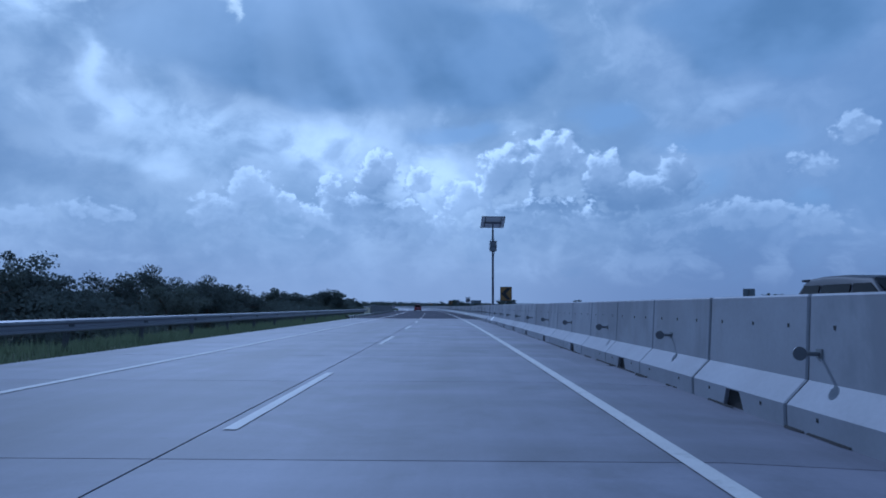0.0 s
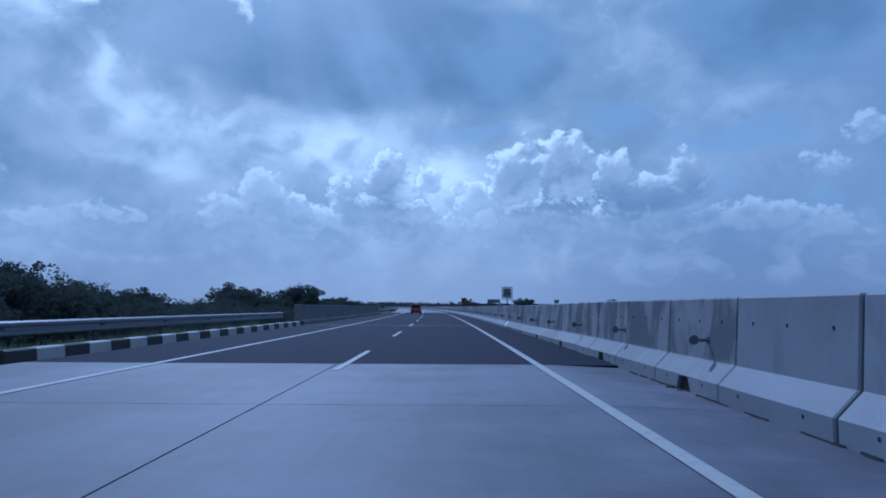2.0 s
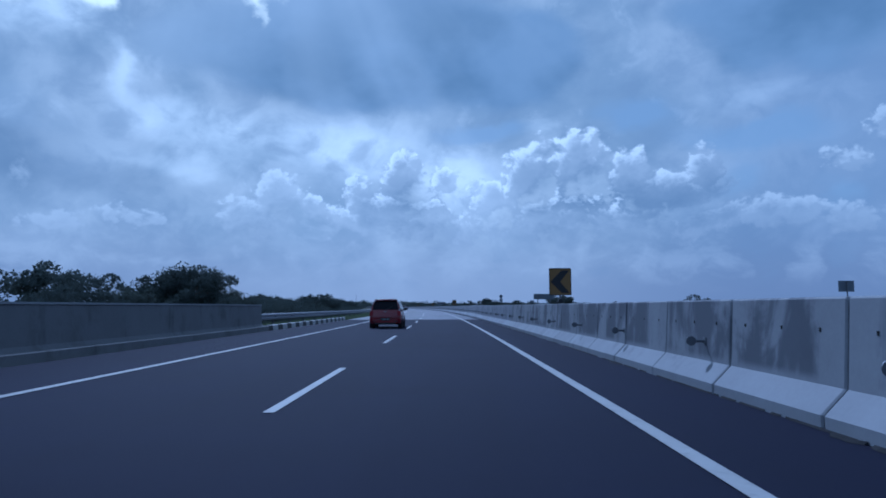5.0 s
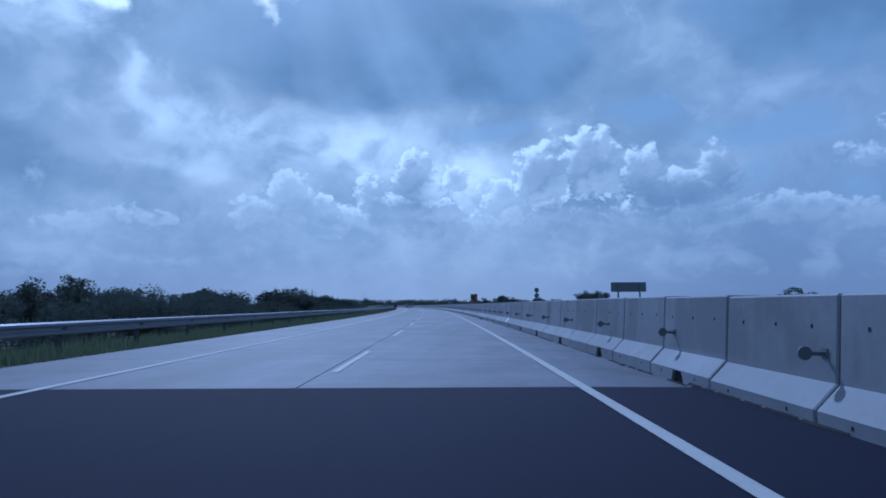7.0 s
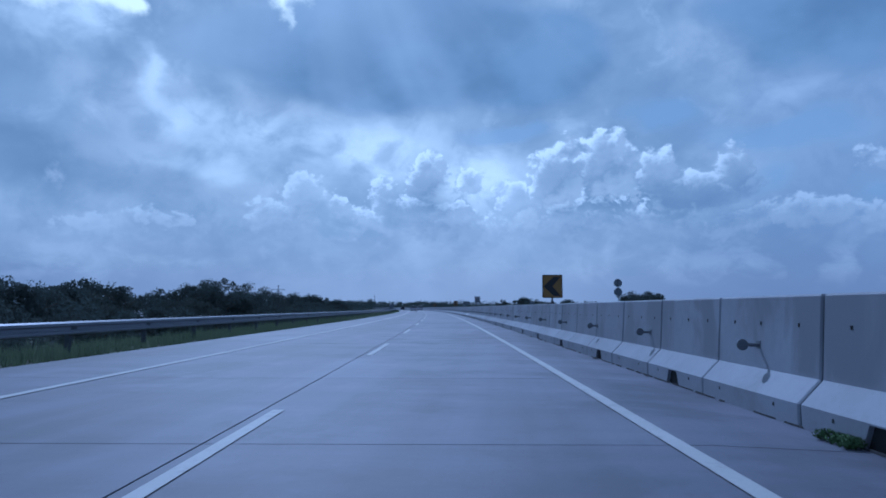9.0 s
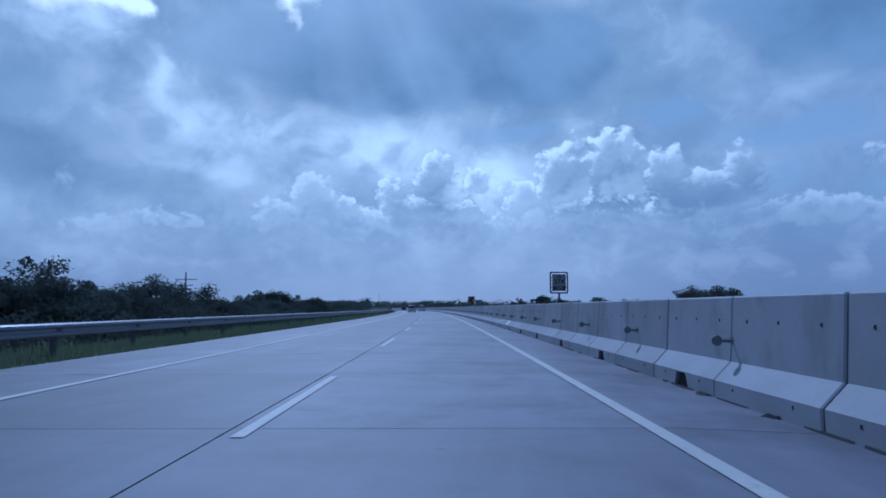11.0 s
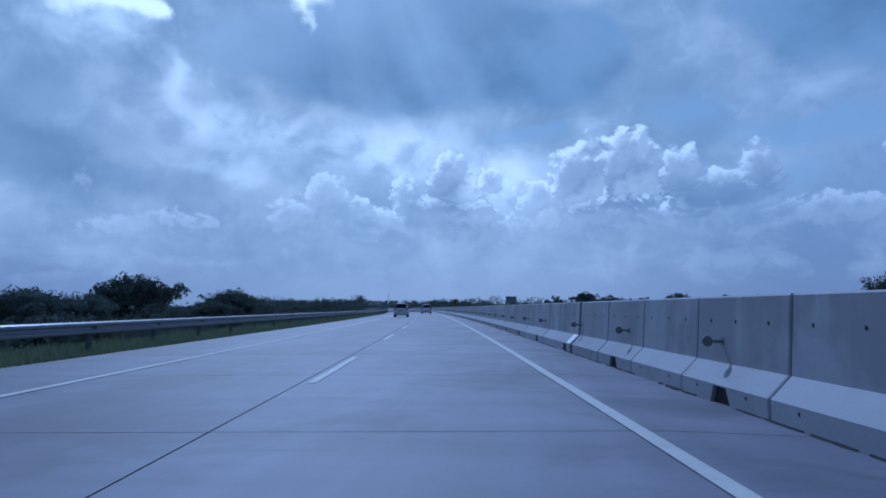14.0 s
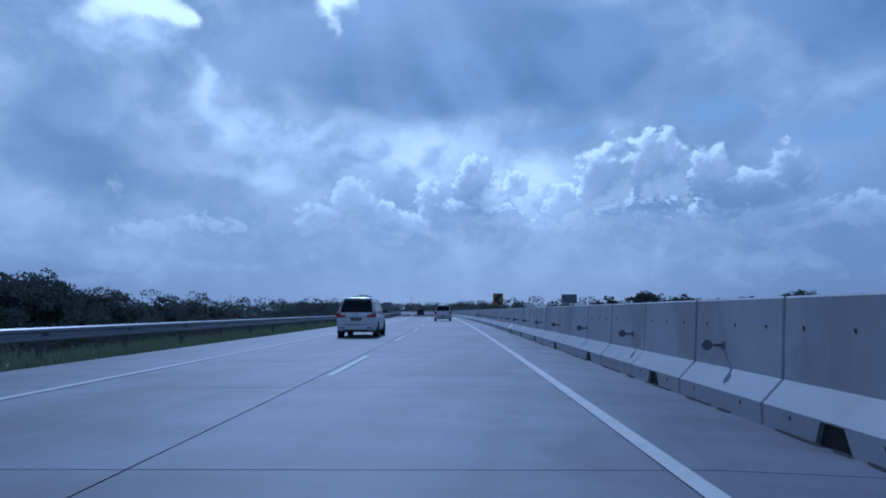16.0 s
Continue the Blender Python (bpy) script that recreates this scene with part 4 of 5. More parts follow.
# ---- vehicles ----
def wheel(r, wd, parent, x, y):
    """A wheel: tyre with rounded shoulders, rim with spokes on the outer side."""
    side = 1 if x > 0 else -1
    wh = new("wheel")
    wh.parent, wh.location = parent, (x, y, r)
    bm = bmesh.new()
    prof = [(-wd / 2, 0.62 * r), (-wd / 2, 0.90 * r), (-wd * 0.36, r), (wd * 0.36, r), (wd / 2, 0.90 * r), (wd / 2, 0.62 * r)]
    n = 28
    rings = [[bm.verts.new((a, q * math.cos(6.28318 * i / n), q * math.sin(6.28318 * i / n))) for i in range(n)] for a, q in prof]
    for p, q in zip(rings, rings[1:] + rings[:1]):
        for i in range(n):
            bm.faces.new((p[i], p[(i + 1) % n], q[(i + 1) % n], q[i]))
    part("tyre", bm, TYRE, wh)
    bm = bmesh.new()
    rod(bm, (-wd * 0.4, 0, 0), (wd * 0.4, 0, 0), 0.17 * r, n=14)
    for i in range(7):
        a = 6.28318 * i / 7
        c = Vector((side * wd * 0.36, 0.40 * r * math.cos(a), 0.40 * r * math.sin(a)))
        box(bm, -0.012, 0.012, -0.26 * r, 0.26 * r, -0.05 * r, 0.05 * r, m=Matrix.Translation(c) @ Matrix.Rotation(a, 4, "X"))
    rr = [[bm.verts.new((a, q * math.cos(6.28318 * i / n), q * math.sin(6.28318 * i / n))) for i in range(n)]
          for a, q in ((side * wd * 0.42, 0.62 * r), (side * wd * 0.44, 0.66 * r), (side * wd * 0.1, 0.60 * r))]
    for p, q in zip(rr, rr[1:]):
        for i in range(n):
            bm.faces.new((p[i], p[(i + 1) % n], q[(i + 1) % n], q[i]))
    part("rim", bm, RIM, wh)
    bm = bmesh.new()
    rod(bm, (side * wd * 0.05, 0, 0), (side * wd * 0.06, 0, 0), 0.61 * r, n=24)
    part("brake_disc", bm, DARK, wh)


def car(label, category, m, paint, length, width, height, tail=0.22, nose=0.86, bars=True, high_lamps=True, spoiler=True, rails=False):
    """A hatchback, people carrier or off-roader; its tail at y = 0, nose towards +y."""
    c = thing(category.replace(" ", "_"), label, category, m=m)
    L, hw, H = length, width / 2, height
    r = 0.19 * H
    zb = 0.585 * H                    # waistline
    hood = 0.56 * H
    ya, yf = 0.19 * L, 0.19 * L + 0.63 * L
    low = []
    for y, zl, zt, k in ((0.0, 0.20 * H, zb * 0.93, 0.88), (0.008 * L, 0.175 * H, zb * 0.99, 0.945), (0.04 * L, 0.15 * H, zb, 0.985), (0.14 * L, 0.145 * H, zb, 1.0),
                         (0.45 * L, 0.14 * H, zb * 0.985, 1.0), (0.70 * L, 0.14 * H, zb * 0.98, 1.0), (nose * L - 0.06 * L, 0.145 * H, hood, 0.985),
                         (nose * L + 0.05 * L, 0.15 * H, hood * 0.93, 0.95), (0.965 * L, 0.16 * H, hood * 0.84, 0.88), (0.992 * L, 0.19 * H, hood * 0.70, 0.76),
                         (L, 0.24 * H, hood * 0.58, 0.66)):
        b = hw * k
        d = zt - zl
        right = [(b * 0.86, zl), (b * 0.965, zl + 0.10 * d), (b, zl + 0.30 * d), (b * 0.995, zl + 0.70 * d), (b * 0.97, zl + 0.92 * d), (b * 0.90, zt)]
        low.append([(x, y, z) for x, z in right] + [(-x, y, z) for x, z in right[::-1]])
    bm = loft(bmesh.new(), low)
    body = part("body", bm, paint, c, "", True)
    # cabin
    yr0, yr1 = 0.012 * L, tail * L * 0.42       # tail glass, foot and head
    top0, top1, wf = yr1, 0.58 * L, nose * L - 0.08 * L

    def roof(y):
        if y < top0:
            return zb + (H * 0.955 - zb) * max(0.0, (y - yr0) / (top0 - yr0))
        if y < top1:
            f = (y - top0) / (top1 - top0)
            return H * (0.955 + 0.045 * math.sin(math.pi * min(1, f * 1.05 + 0.1)))
        return zb + (H * 0.955 - zb) * max(0.0, 1 - (y - top1) / (wf - top1))

    def half(z):
        f = max(0.0, min(1.0, (z - zb) / (H - zb)))
        return hw * (0.935 - 0.20 * f - 0.06 * f * f)

    rings = []
    for y in (yr0, yr0 + 0.35 * (yr1 - yr0), yr1 * 0.97, yr1 * 1.25, 0.22 * L, 0.36 * L, 0.5 * L, top1, top1 + 0.33 * (wf - top1), top1 + 0.66 * (wf - top1), wf):
        zr = max(roof(y), zb + 0.012)
        z0 = zb - 0.03 * H
        right = [(half(z0), z0), (half(z0 + 0.5 * (zr - z0)), z0 + 0.5 * (zr - z0)), (half(zr) + 0.0, zr - 0.10 * (zr - z0)),
                 (half(zr) - 0.05 * hw, zr - 0.03 * (zr - z0)), (half(zr) * 0.6, zr)]
        rings.append([(x, y, z) for x, z in right] + [(-x, y, z) for x, z in right[::-1]])
    part("cabin", loft(bmesh.new(), rings), paint, c, "", True)

    # glass, a little proud of the cabin
    def pane(name, pts, off):
        bm = bmesh.new()
        outer = [bm.verts.new(Vector(p) + Vector(off)) for p in pts]
        inner = [bm.verts.new(Vector(p) - Vector(off) * 0.5) for p in pts]
        bm.faces.new(outer)
        bm.faces.new(inner[::-1])
        for i in range(len(pts)):
            bm.faces.new((outer[i], inner[i], inner[(i + 1) % len(pts)], outer[(i + 1) % len(pts)]))
        return part(name, bm, GLASS_T, c, "dark tinted glass")

    def tail_pt(x, f):
        y = yr0 + f * (yr1 - yr0)
        return (x, y, zb + f * (H * 0.955 - zb))
    wa, wb = hw * 0.80, hw * 0.68
    rear = pane("rear_window", [tail_pt(-wa, 0.08), tail_pt(wa, 0.08), tail_pt((wa + wb) / 2 + 0.02, 0.5), tail_pt(wb, 0.86), tail_pt(-wb, 0.86), tail_pt(-(wa + wb) / 2 - 0.02, 0.5)],
                (0, -0.022, 0.012))
    bm = bmesh.new()
    rod(bm, (0.0, yr0 - 0.03, zb + 0.03), (hw * 0.42, yr0 + 0.35 * (yr1 - yr0) - 0.02, zb + 0.36 * (H - zb)), 0.012, n=6)
    part("wiper", bm, PLASTIC, c)

    def front_pt(x, f):
        y = wf + f * (top1 - wf)
        return (x, y, zb + f * (H * 0.955 - zb))
    pane("windscreen", [front_pt(-wa, 0.06), front_pt(wa, 0.06), front_pt(wb, 0.92), front_pt(-wb, 0.92)], (0, 0.02, 0.02))
    z0, z1 = zb + 0.03 * H, H * 0.885
    cuts = [(0.055 * L, 0.235 * L), (0.255 * L, 0.475 * L), (0.495 * L, 0.735 * L)]
    for side in (-1, 1):
        for j, (p, q) in enumerate(cuts):
            y_in = lambda y, z: (side * (half(z) + 0.004), y, z)
            if j == 0:
                pts = [y_in(p + 0.02 * L, z0), y_in(q, z0), y_in(q, z1), y_in(p + 0.045 * L, z1)]
            elif j == 1:
                pts = [y_in(p, z0), y_in(q, z0), y_in(q - 0.01 * L, z1), y_in(p, z1)]
            else:
                pts = [y_in(p, z0), y_in(q, z0), y_in(q - 0.05 * L, z0 + 0.45 * (z1 - z0)), y_in(top1 + 0.015 * L, z1), y_in(p - 0.01 * L, z1)]
            pane("side_window", pts if side < 0 else pts[::-1], (side * 0.010, 0, 0.002))
        # lamps, mirrors, handles
        tl = bmesh.new()
        if high_lamps:
            prism(tl, [(side * hw * 0.995, zb - 0.09 * H), (side * hw * 0.955, zb + 0.08 * H), (side * hw * 0.86, zb + 0.07 * H), (side * hw * 0.80, zb - 0.02 * H),
                       (side * hw * 0.50, zb - 0.05 * H), (side * hw * 0.56, zb - 0.10 * H)], -0.012, 0.16)
        else:
            prism(tl, [(side * hw * 0.97, zb - 0.17 * H), (side * hw * 0.965, zb + 0.0 * H), (side * hw * 0.74, zb - 0.01 * H), (side * hw * 0.76, zb - 0.17 * H)], -0.012, 0.15)
        lamp = part("tail_light", tl, LENS_R, c, "red tail light")
        part("reverse_lens", prism(bmesh.new(), [(side * hw * 0.94, zb + 0.0 * H), (side * hw * 0.92, zb + 0.06 * H), (side * hw * 0.87, zb + 0.055 * H), (side * hw * 0.86, zb + 0.0 * H)],
                                   -0.02, -0.0125), LENS_C, lamp)
        hl = bmesh.new()
        box(hl, min(side * hw * 0.55, side * hw * 0.9), max(side * hw * 0.55, side * hw * 0.9), 0.94 * L, 0.975 * L, hood * 0.68, hood * 0.86, bevel=0.03)
        part("headlight", hl, LENS_C, c)
        mi = bmesh.new()
        box(mi, side * hw * 1.10 - 0.10, side * hw * 1.10 + 0.10, 0.70 * L, 0.70 * L + 0.09, zb + 0.01 * H, zb + 0.10 * H, bevel=0.025)
        box(mi, min(side * hw * 0.9, side * hw * 1.08), max(side * hw * 0.9, side * hw * 1.08), 0.70 * L + 0.02, 0.70 * L + 0.05, zb + 0.0 * H, zb + 0.035 * H)
        part("side_mirror", mi, PLASTIC, c)
        for y in (0.30, 0.52):
            hd = bmesh.new()
            box(hd, side * hw - 0.01, side * hw + 0.022, y * L, y * L + 0.15, zb - 0.085 * H, zb - 0.065 * H, bevel=0.005)
            part("door_handle", hd, paint, c)
        for y in (0.255, 0.485):
            ln = bmesh.new()
            box(ln, side * hw * 0.998 - 0.004, side * hw * 0.998 + 0.004, y * L - 0.004, y * L + 0.004, 0.20 * H, zb - 0.05 * H)
            part("door_gap", ln, DARK, c)
        for y in (ya, yf):
            # near-black drum, just proud of the body, paints the arch's inner shade
            ar = bmesh.new()
            rod(ar, (side * (hw - 0.20), y, r), (side * (hw + 0.006), y, r), r * 1.14, n=26)
            part("wheel_arch_shade", ar, DARK, c)
            wheel(r, 0.19, c, side * (hw - 0.075), y)
    part("rear_bumper", boxes((-hw * 0.80, hw * 0.80, -0.05, 0.10, 0.185 * H, 0.30 * H), bevel=0.03), paint, c)
    part("bumper_insert", boxes((-hw * 0.62, hw * 0.62, -0.056, 0.0, 0.155 * H, 0.195 * H), (-hw * 0.66, hw * 0.66, -0.03, 0.02, 0.306 * H, 0.318 * H)), PLASTIC, c, "black plastic trim")
    for side in (-1, 1):
        part("reflector", boxes((side * hw * 0.66 - 0.09, side * hw * 0.66 + 0.09, -0.058, -0.045, 0.225 * H, 0.255 * H)), PLASTIC, c)
    zp = 0.445 * H if high_lamps else 0.30 * H
    plate = part("number_plate", boxes((-0.23, 0.23, -0.03 if high_lamps else -0.068, 0.03, zp - 0.06, zp + 0.075), bevel=0.004), PLATE_K, c, "black plate with pale bars")
    yb = -0.036 if high_lamps else -0.074
    for x0, x1 in ((-0.18, -0.14), (-0.10, 0.04), (0.08, 0.18)):
        part("plate_bar", boxes((x0, x1, yb, yb + 0.004, zp - 0.02, zp + 0.045)), PLATE_BAR, plate)
    part("tailgate_strip", boxes((-hw * 0.50, hw * 0.50, -0.022, 0.02, zp + 0.085, zp + 0.125), bevel=0.008), CHROME if high_lamps else paint, c)
    part("badge", boxes((-0.06, 0.06, -0.006, 0.03, zb - 0.045 * H, zb - 0.01 * H), bevel=0.01), CHROME, c)
    part("underside", boxes((-hw * 0.8, hw * 0.8, 0.12, 0.9 * L, 0.13 * H, 0.22 * H)), DARK, c)
    bm = bmesh.new()
    rod(bm, (hw * 0.55, -0.02, 0.15 * H), (hw * 0.55, 0.25, 0.16 * H), 0.025)
    part("exhaust", bm, STEEL_D, c)
    if spoiler:
        part("spoiler", boxes((-hw * 0.70, hw * 0.70, yr1 - 0.16, yr1 + 0.10, H * 0.935, H * 0.965), bevel=0.012), paint, c)
        part("brake_light", boxes((-0.14, 0.14, yr1 - 0.165, yr1 - 0.155, H * 0.943, H * 0.957)), LENS_R, c)
    if rails:
        for side in (-1, 1):
            bm = bmesh.new()
            rod(bm, (side * hw * 0.62, 0.16 * L, H * 1.015), (side * hw * 0.62, 0.55 * L, H * 1.02), 0.018)
            for y in (0.17, 0.54):
                rod(bm, (side * hw * 0.62, y * L, H * 0.97), (side * hw * 0.62, y * L, H * 1.015), 0.018)
            part("roof_rail", bm, PLASTIC, c)
    return c


car("white people carrier with dark tinted windows on pale concrete road", "people carrier", on_road(412.0, -5.5), CAR_W, 4.19, 1.68, 1.70)
car("red hatchback with dark rear window on the asphalt", "hatchback", on_road(149.5, -4.75), CAR_R, 3.70, 1.64, 1.52, high_lamps=False)
car("white off-road car with roof rails ahead", "off-road car", on_road(456.0, -1.95), CAR_W, 4.50, 1.82, 1.78, rails=True, high_lamps=False)
car("small dark car far ahead on the road", "car", on_road(545.0, -5.3), CAR_D, 4.1, 1.68, 1.60, high_lamps=False)
car("dark people carrier behind the median barrier", "people carrier", on_road(14.6, 6.6, 0, 180), CAR_D, 4.5, 1.74, 1.76)


# ---- trees, bushes, grass ----
def tree_meshes(seed, height, spread, leaves, leaf, bare=0.0, flat=0.6, full=44):
    """Trunk with limbs, and a crown of clumps of small leaves; returns two meshes."""
    r = random.Random(seed)
    bm = bmesh.new()
    tips = []
    th = height * r.uniform(0.34, 0.44)
    lean = Vector((r.uniform(-0.05, 0.05), r.uniform(-0.05, 0.05), 1))
    base_r = 0.028 * height
    top = lean * th
    rod(bm, (0, 0, -0.3), top * 0.5, base_r * 1.25, base_r, 8)
    rod(bm, top * 0.5, top, base_r, base_r * 0.8, 8)
    for i in range(r.randint(6, 9)):
        a = 6.28318 * i / 7 + r.uniform(-0.5, 0.5)
        up = r.uniform(0.25, 1.0)
        start = top * r.uniform(0.7, 1.0)
        mid = start + Vector((math.cos(a), math.sin(a), 0.4 + up)) * (0.20 * height)
        end = mid + Vector((math.cos(a + r.uniform(-0.6, 0.6)) * spread * 0.32, math.sin(a + r.uniform(-0.6, 0.6)) * spread * 0.32, height * 0.16 * up * r.uniform(0.6, 1.4)))
        rod(bm, start, mid, base_r * 0.5, base_r * 0.34, 6)
        rod(bm, mid, end, base_r * 0.34, base_r * 0.12, 5)
        tips += [mid, (mid + end) / 2, end, end]
        for _ in range(2):
            d = Vector((r.uniform(-1, 1), r.uniform(-1, 1), r.uniform(0.0, 1.0))) * (0.12 * height)
            rod(bm, (mid + end) / 2, (mid + end) / 2 + d, base_r * 0.16, base_r * 0.06, 4)
            tips.append((mid + end) / 2 + d)
    trunk = mesh_of("trunk", bm, BARK)
    g = np.random.RandomState(seed)
    clumps = []
    for t in tips:
        for _ in range(2 if not bare else 1):
            clumps.append(np.array(t) + g.normal(0, 0.055 * height, 3) * (1, 1, flat))
    if not bare:
        for _ in range(full):
            d = g.normal(0, 1, 3)
            d /= np.linalg.norm(d)
            d *= g.uniform(0.55, 1.0) * np.array((0.40 * spread, 0.40 * spread, 0.30 * height))
            clumps.append(d + np.array((0, 0, 0.62 * height)))
    clumps = np.array(clumps)
    clumps[:, 2] = np.clip(clumps[:, 2], th * (0.7 if bare else 0.55), height)
    pick = g.randint(0, len(clumps), leaves)
    size = g.uniform(0.5, 1.25, len(clumps))[pick]
    d = g.normal(0, 1, (leaves, 3))
    d /= np.linalg.norm(d, axis=1)[:, None]
    rad = ((0.085 if full < 100 else 0.07) * height * size) * g.uniform(0.35, 1.0, leaves) ** 0.5
    c = clumps[pick] + d * rad[:, None] * np.array((1.15, 1.15, 0.8))
    a = g.normal(0, 1, (leaves, 3))
    a /= np.linalg.norm(a, axis=1)[:, None]
    b = np.cross(a, d + g.normal(0, 0.6, (leaves, 3)))
    b /= np.linalg.norm(b, axis=1)[:, None] + 1e-9
    ln = leaf * g.uniform(0.55, 1.75, leaves)[:, None]
    v = np.stack([c - a * ln, c + b * ln * 0.5, c + a * ln, c - b * ln * 0.5], 1).reshape(-1, 3)
    f = np.arange(leaves * 4).reshape(-1, 4)
    crown = data_mesh("crown", v.tolist(), f.tolist(), LEAF_A if seed % 2 else LEAF_B)
    return trunk, crown


SHAPES = [(11, 8.5, 6.0, 1.0, 0, 0.6), (12, 8.0, 6.5, 1.0, 0, 0.6), (13, 9.5, 5.0, 1.0, 0, 0.6), (14, 7.0, 6.0, 0.9, 0, 0.6),
          (15, 8.8, 5.0, 0.20, 0.5, 0.6), (16, 8.4, 5.0, 0.035, 1.0, 0.6), (17, 6.2, 6.5, 0.9, 0, 0.4), (19, 8.2, 7.0, 1.5, 0, 0.8)]
KINDS = [tree_meshes(sd, h, sp, int(11500 * n), 0.098, br, fl, 160 if sd == 19 else 44) for sd, h, sp, n, br, fl in SHAPES]
FAR_KINDS = [tree_meshes(sd, h, sp, int(3800 * n), 0.18, br, fl, 160 if sd == 19 else 44) for sd, h, sp, n, br, fl in SHAPES]
LABELS = ["broad dark green tree with a dense crown", "rounded olive green tree in the belt", "tall dark green tree with uneven crown", "low spreading olive tree",
          "loose-crowned tree with clumps of leaves", "almost bare tree with thin branches", "wide low dark green tree", "large rounded tree with a dense dark crown"]


def tree(kind, s, u, z, scale, turn, far=False):
    m = on_road(s, u, z, turn) @ Matrix.Diagonal((scale, scale, scale, 1))
    t = thing("tree", LABELS[kind], "tree", "roadside trees", m=m)
    for name, me in zip(("trunk", "crown"), (FAR_KINDS if far else KINDS)[kind]):
        o = new(name, me)
        o.parent = t


def land(u):
    return float(np.interp(u, us, zs))


rng = random.Random(21)
# how tall the belt of trees stands along the road
TREE_S = (60, 102, 112, 125, 172, 200, 240, 260, 340, 376, 394, 404, 418, 426, 440, 448, 580)
TREE_K = (1.0, 1.0, 0.84, 0.78, 0.82, 1.06, 1.08, 0.94, 0.80, 0.86, 0.88, 0.42, 0.55, 0.92, 0.92, 0.66, 0.70)
s = 24.0
while s < 720:
    kind = rng.choice((0, 1, 2, 3, 0, 1, 6, 7)) if s < 400 else rng.choice((0, 1, 3, 7, 4, 5, 6, 2))
    u = rng.uniform(-36, -29)
    top = (1.02 if s < 290 else 1.06) + 0.16 * math.sin(s * 0.045) + 0.09 * math.sin(s * 0.17 + 1)
    top *= float(np.interp(s, TREE_S, TREE_K))
    tree(kind, s, u, land(u), top * rng.uniform(0.86, 1.1), rng.uniform(0, 360), s > 450)
    if rng.random() < 0.7:
        u = rng.uniform(-52, -40)
        tree(rng.choice((0, 1, 2, 3, 6)), s + rng.uniform(-2, 2), u, land(u), top * rng.uniform(0.9, 1.08), rng.uniform(0, 360), True)
    s += rng.uniform(4.0, 7.0) if s < 450 else rng.uniform(7, 11)
for s, u, kind, sc in ((410, -36, 7, 1.22), (134, -33, 7, 0.76), (139, -34, 0, 0.80), (343, -33, 7, 0.86), (347, -32, 7, 0.90), (352, -34, 0, 0.95), (356, -32, 7, 0.84), (362, -33, 0, 0.80), (381, -31, 7, 0.88), (386, -33, 7, 0.9), (391, -32, 7, 0.86), (146, -33, 7, 0.85), (151, -32, 0, 0.85), (156, -34, 7, 0.8), (432, -34, 7, 0.85), (428, -33, 7, 0.85), (426, -37, 7, 0.6), (421, -33, 1, 0.75), (529, -56, 4, 1.35), (536, -51, 5, 1.3), (439, -33, 4, 1.0), (446, -34, 4, 1.0), (452, -34, 7, 0.7), (459, -35, 1, 0.75), (468, -36, 7, 0.72), (479, -36, 0, 0.75), (492, -38, 7, 0.8), (87, -33, 2, 1.05), (91, -30, 0, 1.02), (94, -35, 1, 1.1), (96, -31, 1, 1.0), (101, -31, 0, 0.9), (106, -34, 2, 0.85), (111, -32, 3, 1.0), (114, -36, 0, 0.85)):
    tree(kind, s, u, land(u), sc, rng.uniform(0, 360))
for s, u, kind, sc in ((150, 78, 0, 0.95), (172, 66, 3, 0.85), (205, 72, 1, 0.9), (238, 64, 6, 0.85), (246, 70, 3, 0.8), (300, 75, 0, 0.95), (322, 66, 6, 0.9), (352, 70, 3, 0.9),
                       (366, 62, 6, 1.0), (417, 70, 6, 1.55), (431, 70, 2, 1.1), (440, 78, 6, 0.9), (471, 70, 6, 1.15), (486, 70, 6, 1.2), (491, 74, 0, 0.85),
                       (512, 70, 0, 1.0), (517, 72, 6, 1.35), (524, 66, 6, 1.2), (547, 70, 6, 1.2), (552, 74, 0, 0.9), (571, 70, 2, 1.0), (603, 72, 7, 1.35),
                       (575, 70, 3, 1.1), (600, 58, 0, 1.1), (625, 62, 6, 1.1)):
    tree(kind, s, u, land(u), sc * 1.15, rng.uniform(0, 360), s > 560)


def leaf_cloud(name, centres, radii, per, leaf, mat, label, category, seed):
    """A hedge or far wood: leaves scattered through many overlapping clumps."""
    g = np.random.RandomState(seed)
    c = np.repeat(np.array(centres), per, axis=0)
    rr = np.repeat(np.array(radii), per)
    n = len(c)
    d = g.normal(0, 1, (n, 3))
    d /= np.linalg.norm(d, axis=1)[:, None]
    p = c + d * (rr * g.uniform(0.4, 1.0, n) ** 0.5)[:, None] * np.array((1.2, 1.2, 0.8))
    a = g.normal(0, 1, (n, 3))
    a /= np.linalg.norm(a, axis=1)[:, None]
    b = np.cross(a, d)
    ln = leaf * g.uniform(0.6, 1.4, n)[:, None]
    v = np.stack([p - a * ln, p + b * ln * 0.55, p + a * ln, p - b * ln * 0.55], 1).reshape(-1, 3)
    f = np.arange(n * 4).reshape(-1, 4)
    return tagged(new(name, data_mesh(name, v.tolist(), f.tolist(), mat)), label, category, kind="stuff")


